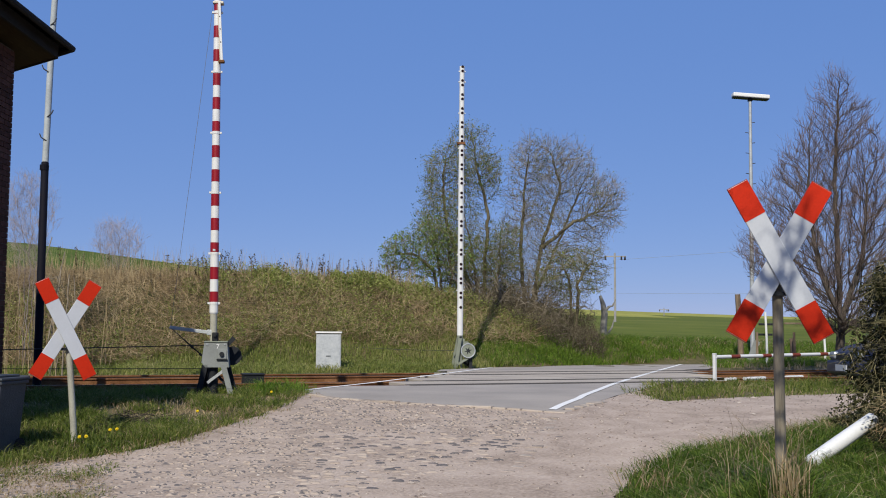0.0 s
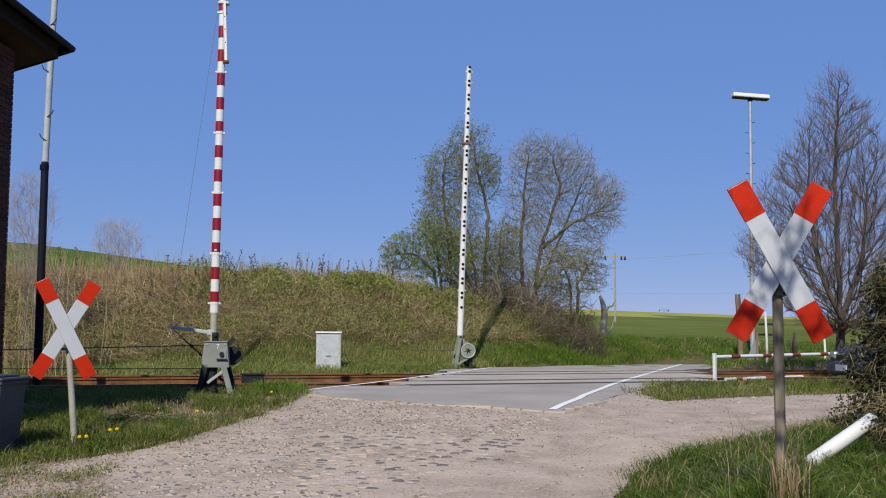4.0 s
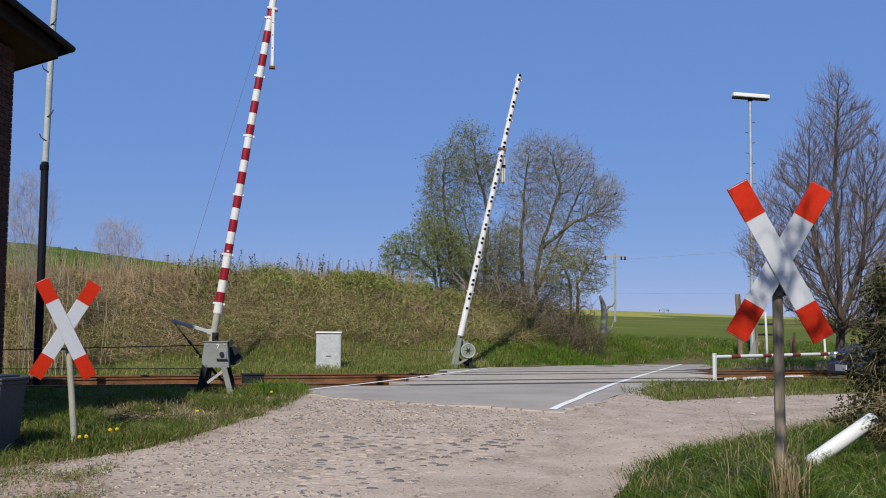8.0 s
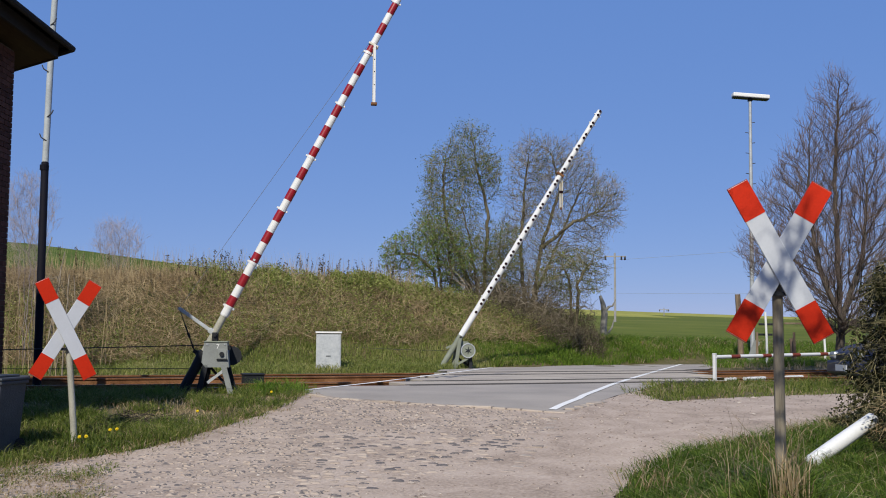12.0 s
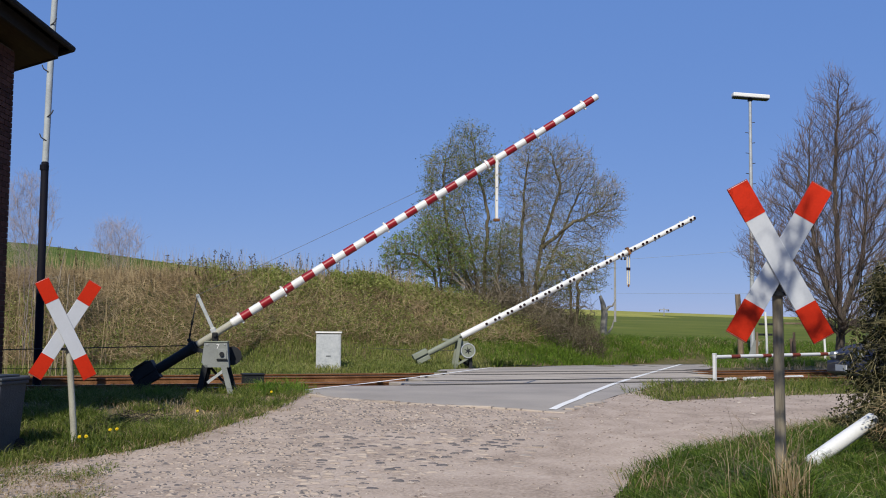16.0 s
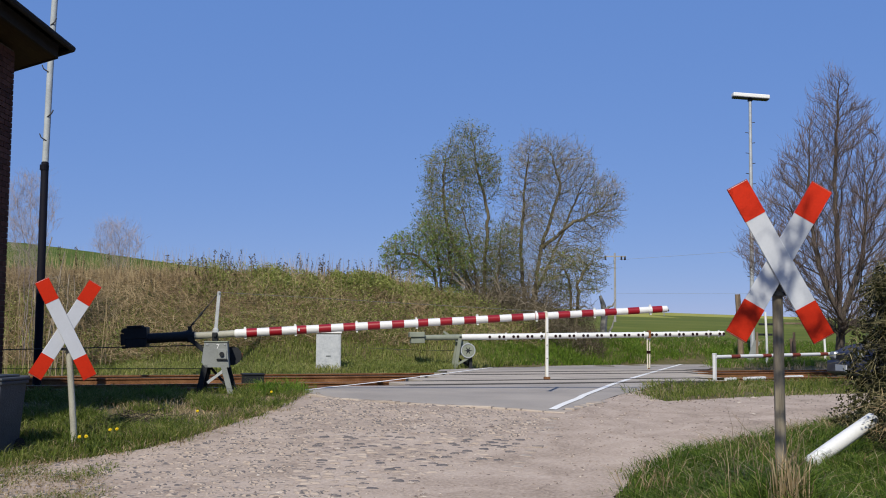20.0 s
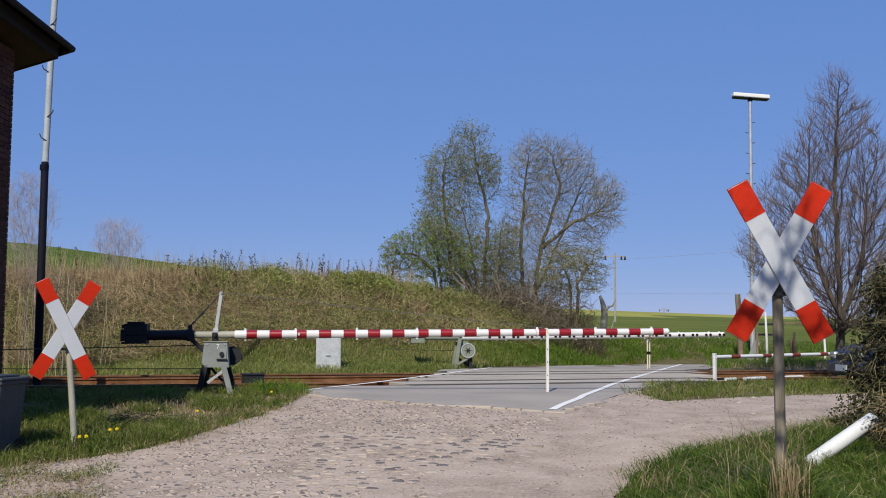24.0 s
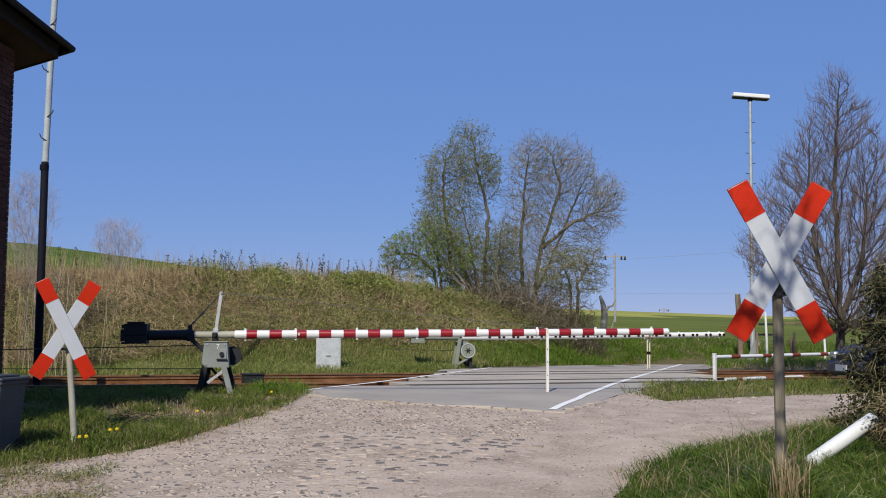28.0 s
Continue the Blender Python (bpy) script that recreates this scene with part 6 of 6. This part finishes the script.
def hedge():
    t = thing("hedge", pose(4.74, 10.6, land_z(4.7, 10.6)), "dark overgrown hedge with dry hanging stems", "hedge")
    r = np.random.default_rng(77)
    g = Geo()
    for k in range(26):
        x, y = r.uniform(-0.15, 2.2), r.uniform(-1.2, 1.6)
        g.tube([(x, y, 0), (x + r.normal() * 0.15, y + r.normal() * 0.15, 0.7), (x + r.normal() * 0.3, y + r.normal() * 0.3, 1.4)], [0.03, 0.02, 0.008], 5)
    part("woody_frame", g, M["bark"], t, "bare woody stems")
    n = 170000
    p = np.stack([r.uniform(-0.7, 1.1, n), r.uniform(-1.5, 1.8, n), r.uniform(0, 2.6, n)], -1)
    bulge = noise_mask(p[:, 1] * 1.0 + 40, p[:, 2] + 40, 2.2, 78)
    face = np.interp(p[:, 2], [0, 0.3, 0.55, 1.2, 1.75, 2.4], [-0.42, -0.32, -0.1, -0.05, 0.05, 0.2]) - 0.2 * np.exp(-((p[:, 1] + 0.85) / 0.22) ** 2) * np.exp(-((p[:, 2] - 0.5) / 0.22) ** 2) + 0.32 * (bulge - 0.5)
    roof = 1.85 + 0.45 * (noise_mask(p[:, 0] + 9, p[:, 1] + 9, 2.0, 79) - 0.5) + 0.2 * p[:, 0]
    p = p[(p[:, 0] > face) & (p[:, 2] < roof)]
    tri_mesh("foliage", leaflets(p, 0.048, r), M["hedge_leaf"], "dark small leaves", "", parent=t)
    # growth that hangs over the fallen post
    k = np.array([-0.50, -0.57, 0.36]) + r.normal(size=(2600, 3)) * np.array([0.11, 0.07, 0.13])
    tri_mesh("low_foliage", leaflets(k, 0.03, r), M["hedge_leaf"], "small leaves over the post", "", parent=t)
    w = unit(r.normal(size=(420, 3)) * 0.5 + np.array([-0.35, 0, -0.6]))
    tri_mesh("low_stems", sticks(k[:420] + np.array([0.05, -0.04, 0.05]), w, 0.2 * r.uniform(0.4, 1.3, 420), 0.004), M["brush_brown"], "dry stems over the post", "", parent=t)
    q = p[r.integers(0, len(p), 15000)]
    w = unit(r.normal(size=(len(q), 3)) * np.array([0.7, 0.7, 0.6]) + np.array([-0.2, 0, -0.4]))
    tri_mesh("hanging_growth", sticks(q, w, 0.24 * r.uniform(0.4, 1.4, len(q)), 0.0035), M["twig_olive"], "dry brown hanging stems", "", parent=t)


hedge()


# tall brown stalks at the lineside by the building
def lineside_stalks():
    g = np.random.default_rng(141)
    n = 80
    x, y = g.uniform(-10.8, -8.2, n), g.uniform(24.0, 28.0, n)
    s = np.stack([x, y, land(x, y)], -1)
    w = unit(g.normal(size=(n, 3)) * np.array([0.09, 0.09, 0]) + np.array([0, 0, 1.0]))
    ln = g.uniform(0.8, 2.4, n)
    twig = s + w * (ln * g.uniform(0.4, 0.9, n))[:, None]
    w2 = unit(w + g.normal(size=(n, 3)) * 0.35)
    tri_mesh("dry_stalks", np.concatenate([sticks(s, w, ln, 0.011), sticks(twig, w2, ln * 0.25, 0.007)]), M["brush_brown"], "tall dry brown stalks at the lineside", "weeds")
    # heap of dead twigs in the verge
    n = 260
    x, y = -3.78 + g.normal(size=n) * 0.22, 13.2 + g.normal(size=n) * 0.2
    s = np.stack([x, y, land(x, y) + np.abs(g.normal(size=n)) * 0.07], -1)
    w = unit(g.normal(size=(n, 3)) * np.array([1, 1, 0.2]))
    tri_mesh("twig_heap", sticks(s, w, g.uniform(0.1, 0.32, n), 0.005), M["bark_dark"], "small heap of dead twigs in the verge", "twigs")


lineside_stalks()


# dandelions in the verge
def dandelion(x, y):
    z = land_z(x, y)
    t = thing("dandelion", pose(x, y, z), "yellow dandelion in the grass", "flower", "dandelions")
    part("stem", Geo().rod((0, 0, 0), (0.01, 0, 0.16), 0.004, 0.003, 5), M["grass"], t)
    g = Geo()
    for k in range(14):
        a = k * math.tau / 14
        g.add([(0.01, 0, 0.16), (0.019 * math.cos(a - 0.2) + 0.01, 0.019 * math.sin(a - 0.2), 0.178), (0.019 * math.cos(a + 0.2) + 0.01, 0.019 * math.sin(a + 0.2), 0.178)], [(0, 1, 2)])
    g.rod((0.01, 0, 0.16), (0.01, 0, 0.185), 0.012, 0.008, 8)
    part("flower_head", g, M["dandelion"], t, m=pose(0, 0, 0.17) @ pose(0, 0, 0, 55, 0, 0) @ pose(-0.01, 0, -0.165))


for x, y in ((-3.62, 11.8), (-3.56, 11.85), (-3.8, 11.35), (-3.74, 11.38), (-2.42, 15.3), (-3.0, 13.25), (2.2, 34.4), (6.9, 37.3)):
    dandelion(x, y)


# ---- pieces: ballast and sleepers, slabs, kerb setts, cobbles ----
def sleepers():
    me = mesh_of("sleeper", Geo().box((-0.12, -1.25, -0.14), (0.12, 1.25, 0.0), ch=0.015), M["sleeper"])
    turn = math.degrees(math.atan2(UY, UX))
    for k in range(-26, 36):
        a = k * 0.65
        for mid in (0.735, -3.635):
            q = track(a, mid, -0.125)
            if -3.4 < q.x - (1.3 + (q.y - 20) * 0.29) < 3.4:
                continue
            ob = new("sleeper", me)
            ob.parent = railway
            ob.matrix_basis = Matrix.Translation(q) @ pose(0, 0, 0, 0, 0, turn + random.uniform(-0.6, 0.6))


sleepers()


def ballast():
    r = np.random.default_rng(8)
    tris = []
    octa = np.array([(1, 0, 0), (-1, 0, 0), (0, 1, 0), (0, -1, 0), (0, 0, 1), (0, 0, -1)], float)
    faces = np.array([(0, 2, 4), (2, 1, 4), (1, 3, 4), (3, 0, 4), (2, 0, 5), (1, 2, 5), (3, 1, 5), (0, 3, 5)])
    n = 14000
    a, m = r.uniform(-16, 22, n), r.uniform(-5.3, 3.0, n)
    x, y = RAIL_X + a * UX - m * UY, RAIL_Y + a * UY + m * UX
    keep = ~in_poly(x, y, ROAD) & (np.abs(x) < 0.46 * y + 0.5)
    x, y = x[keep], y[keep]
    for px_, py_ in zip(x, y):
        s = r.uniform(0.025, 0.055)
        v = octa * s * r.uniform(0.6, 1.3, (6, 1)) + np.array([px_, py_, land_z(px_, py_) + 0.01])
        tris.append(v[faces])
    tri_mesh("ballast", np.concatenate(tris), M["ballast"], "brown track ballast stones", "ballast")


ballast()


def slabs():
    """Concrete crossing slabs between and beside the rails, with open joints and flangeways."""
    turn = math.degrees(math.atan2(UY, UX))
    for n0, n1 in ((-4.27, -3.0), (-2.84, -1.46), (-1.44, -0.06), (0.10, 1.37), (1.53, 2.36)):
        me = mesh_of("slab", Geo().box((-0.59, n0, 0), (0.59, n1, 0.1), ch=0.012), M["slab"])
        start = -2.95 + ((n0 + n1) / 2 + 4) * 0.63
        for k in range(6):
            q = track(start + 0.59 + 1.2 * k, 0, -0.087)
            ob = new("slab", me)
            ob.parent = railway
            ob.matrix_basis = Matrix.Translation(q) @ pose(0, 0, 0, 0, 0, turn)
    for line in (-4.37, -2.9, 0.0, 1.47):
        start = -2.6 + (line + 4) * 0.63
        for n0, n1 in ((line - 0.17, line - 0.036), (line + 0.036, line + 0.17)):
            strip = part("tar_strip", Geo().box((0, n0, -0.05), (6.75, n1, 0.018), ch=0.008), M["tar"], railway, "dark tarred strip beside the rail")
            strip.matrix_basis = Matrix.Translation(track(start, 0, 0)) @ pose(0, 0, 0, 0, 0, turn)


slabs()


def kerb_setts():
    sizes = [mesh_of("kerb_sett", Geo().box((-L / 2, -0.07, -0.08), (L / 2, 0.07, 0.035), ch=0.014), M["kerb"]) for L in (0.2, 0.25, 0.3)]
    pts = [Vector((*p, 0)) for p in FRONT[:6]]
    d, seg = 0.0, 0
    for a, b in zip(pts, pts[1:]):
        L = (b - a).length
        turn = math.degrees(math.atan2(b.y - a.y, b.x - a.x))
        s = 0.0
        while s < L:
            i = random.randrange(3)
            w = (0.2, 0.25, 0.3)[i]
            q = a + (b - a) * min(1, (s + w / 2) / L)
            off = Vector((math.sin(radians(turn)), -math.cos(radians(turn)), 0)) * 0.075
            q = q + off
            ob = new("kerb_sett", sizes[i])
            ob.parent = road_asphalt
            ob.matrix_basis = pose(q.x, q.y, land_z(q.x, q.y) + 0.01 + random.uniform(-0.03, -0.012), random.uniform(-3, 3), random.uniform(-3, 3), turn + random.uniform(-6, 6))
            s += w + 0.015


kerb_setts()


def sett_row():
    """Flat edging stones between the cobbles and the sandy track."""
    row = thing("edging_setts", pose(0, 0, 0), "row of worn flush edging setts in the sand", "edging", "", "structure")
    me = [mesh_of("sett", Geo().box((-L / 2, -0.065, -0.08), (L / 2, 0.065, 0.012), ch=0.012), M["kerb"]) for L in (0.17, 0.22, 0.27)]
    way = [Vector(q) for q in ((1.50, 14.5), (1.38, 13.6), (1.15, 12.3), (0.86, 11.2), (0.66, 10.5))]
    for a, b in zip(way, way[1:]):
        L, s = (b - a).length, 0.0
        turn = math.degrees(math.atan2(b.y - a.y, b.x - a.x))
        while s < L - 0.1:
            q = a.lerp(b, (s + 0.11) / L)
            if random.random() < 0.8:
                ob = new("sett", random.choice(me))
                ob.parent = row
                ob.matrix_basis = pose(q.x + random.uniform(-0.02, 0.02), q.y, land_z(q.x, q.y) + random.uniform(-0.012, -0.002), random.uniform(-2, 2), random.uniform(-2, 2), turn + random.uniform(-9, 9))
            s += 0.25


sett_row()


def cobbles():
    """Rounded field stones pressed into the sand; the nearest patch stone by stone."""
    r = np.random.default_rng(19)
    paving = thing("cobble_paving", pose(0, 0, 0), "old rounded cobbles half buried in sand", "paving", "", "structure")
    shapes = []
    for k in range(8):
        wx, wy = r.uniform(0.058, 0.084), r.uniform(0.04, 0.054)
        ring = [(1 + 0.12 * r.normal()) for _i in range(10)]
        vs = [(0.0, 0.0, 0.026)]
        for scale, z in ((0.62, 0.022), (0.95, 0.006), (1.02, -0.03)):
            vs += [(wx * scale * f * math.copysign(abs(math.cos(q * math.tau / 10)) ** 0.7, math.cos(q * math.tau / 10)), wy * scale * f * math.copysign(abs(math.sin(q * math.tau / 10)) ** 0.7, math.sin(q * math.tau / 10)), z + 0.003 * r.normal()) for q, f in enumerate(ring)]
        fs = [(0, 1 + q, 1 + (q + 1) % 10) for q in range(10)]
        for o in (1, 11):
            for q in range(10):
                a, b = o + q, o + (q + 1) % 10
                fs += [(a, a + 10, b + 10), (a, b + 10, b)]
        shapes.append((np.array(vs), np.array(fs)))
    meshes = [mesh_of("cobble", (v.tolist(), f.tolist()), M["cobble_piece"], True) for v, f in shapes]
    edge = lambda y: np.interp(y, [7, 9.5, 10.5, 11.5, 13, 15], [-1.0, -0.6, -0.1, 0.75, 1.2, 1.3])
    tris, count = [], 0
    row = 0
    y = 7.6
    while y < 16.6:
        x = -4.4 + (0.09 if row % 2 else 0)
        while x < 1.5:
            px_, py_ = x + r.normal() * 0.02, y + r.normal() * 0.018
            x += r.uniform(0.125, 0.175)
            if px_ > edge(py_) + 0.15 * r.normal() or not in_poly(np.array([px_]), np.array([py_]), DRIVE)[0]:
                continue
            if not in_poly(np.array([px_ - 0.35]), np.array([py_ - 0.15]), DRIVE)[0] or px_ < -0.42 * py_ - 0.3:
                continue
            k = r.integers(0, 8)
            z = land_z(px_, py_) - 0.009 + r.uniform(-0.014, 0.003)
            turn = r.normal() * 16
            if count < 300 and -1.4 < px_ < 1.0 and 9.6 < py_ < 13.2:
                ob = new("cobble", meshes[k])
                ob.parent = paving
                ob.matrix_basis = pose(px_, py_, z, 0, 0, turn)
                count += 1
            else:
                c, s = math.cos(radians(turn)), math.sin(radians(turn))
                v = shapes[k][0] @ np.array([[c, s, 0], [-s, c, 0], [0, 0, 1]]) + np.array([px_, py_, z])
                tris.append(v[shapes[k][1]])
        y += 0.115
        row += 1
    ob = tri_mesh("cobbles", np.concatenate(tris), M["cobble"], "", "", parent=paving)
    ob["kind"] = "stuff"


cobbles()


def pebbles():
    """Small loose stones on the sandy drive."""
    r = np.random.default_rng(29)
    octa = np.array([(1, 0, 0), (-1, 0, 0), (0, 1, 0), (0, -1, 0), (0, 0, 1), (0, 0, -1)], float)
    faces = np.array([(0, 2, 4), (2, 1, 4), (1, 3, 4), (3, 0, 4), (2, 0, 5), (1, 2, 5), (3, 1, 5), (0, 3, 5)])
    x, y = scatter(5200, (-5, 8, 7.5, 18), r, lambda x, y: in_poly(x, y, DRIVE) & (np.abs(x) < 0.43 * y))
    z = land(x, y)
    s = r.uniform(0.006, 0.016, len(x)) * np.where(r.uniform(0, 1, len(x)) < 0.05, 2.0, 1.0)
    v = octa[None] * s[:, None, None] * r.uniform(0.6, 1.4, (len(x), 6, 1)) * np.array([1.3, 1.0, 0.6]) + np.stack([x, y, z + 0.006], -1)[:, None]
    tri_mesh("pebbles", v[:, faces].reshape(-1, 3, 3), M["pebble"], "small loose stones on the drive", "stones")


pebbles()


# ---- what moves ----
NEAR_SWING = [(0, 90.61), (2.5, 90.61), (3, 90.41), (3.5, 90.11), (5.5, 87.36), (6, 86.18), (6.5, 84.99), (7, 83.64), (7.5, 82.47), (8, 81.32), (8.5, 80.33), (9, 79.17), (9.5, 76.76), (10, 73.86), (10.5, 71.51), (11, 68.98), (11.5, 66.17), (12, 62.65), (12.5, 59.45), (14.5, 44.61), (15, 40.64), (15.5, 37.0), (16, 32.89), (16.5, 28.71), (17, 24.3), (17.5, 20.56), (18, 16.56), (18.5, 13.08), (19, 9.76), (19.5, 6.66), (20, 3.72), (20.5, 1.35), (21, 0.83), (21.5, 1.05), (22, 0.8), (28, 0.8)]
FAR_SWING = [(0, 89.85), (2.5, 89.72), (3, 89.48), (3.5, 89.00), (5.5, 85.58), (6, 84.47), (6.5, 83.00), (7, 81.40), (7.5, 79.78), (8, 77.35), (8.5, 75.03), (9, 72.39), (9.5, 70.01), (10, 67.36), (10.5, 65.05), (11, 63.23), (11.5, 61.14), (12, 58.23), (12.5, 54.30), (14.5, 39.21), (15, 35.63), (15.5, 31.60), (16, 27.06), (16.5, 23.13), (17, 19.23), (17.5, 16.00), (18, 12.73), (18.5, 9.66), (19, 6.36), (19.5, 3.31), (20, 1.15), (20.5, 0.95), (28, 0.95)]


def motions():
    """Both booms sink, their legs hang plumb and the wire wheels turn along."""
    for boom, leg, wheel, swing, height, throw, hinge, hub, rest in (
            (NEAR_BOOM, NEAR_LEG, NEAR_WHEEL, NEAR_SWING, 0.916, 0.03, (5.46, -0.085, -0.03), (0.26, 0, 0.576), 3.5),
            (FAR_BOOM, FAR_LEG, FAR_WHEEL, FAR_SWING, 0.873, 0.0, (5.43, 0.05, -0.04), (0.20, 0, 0.503), -9.0)):
        walk(boom, [(t, pose(-throw + throw * math.cos(radians(a)), 0, height + throw * math.sin(radians(a)), 0, -a, 0)) for t, a in swing])
        # raised, the leg leans a little against its boom
        walk(leg, [(t, pose(*hinge, 0, a - max(0, rest - (90.6 - a)), 0)) for t, a in swing])
        walk(wheel, [(t, pose(*hub, 0, -a * 1.5, 0)) for t, a in swing])


motions()
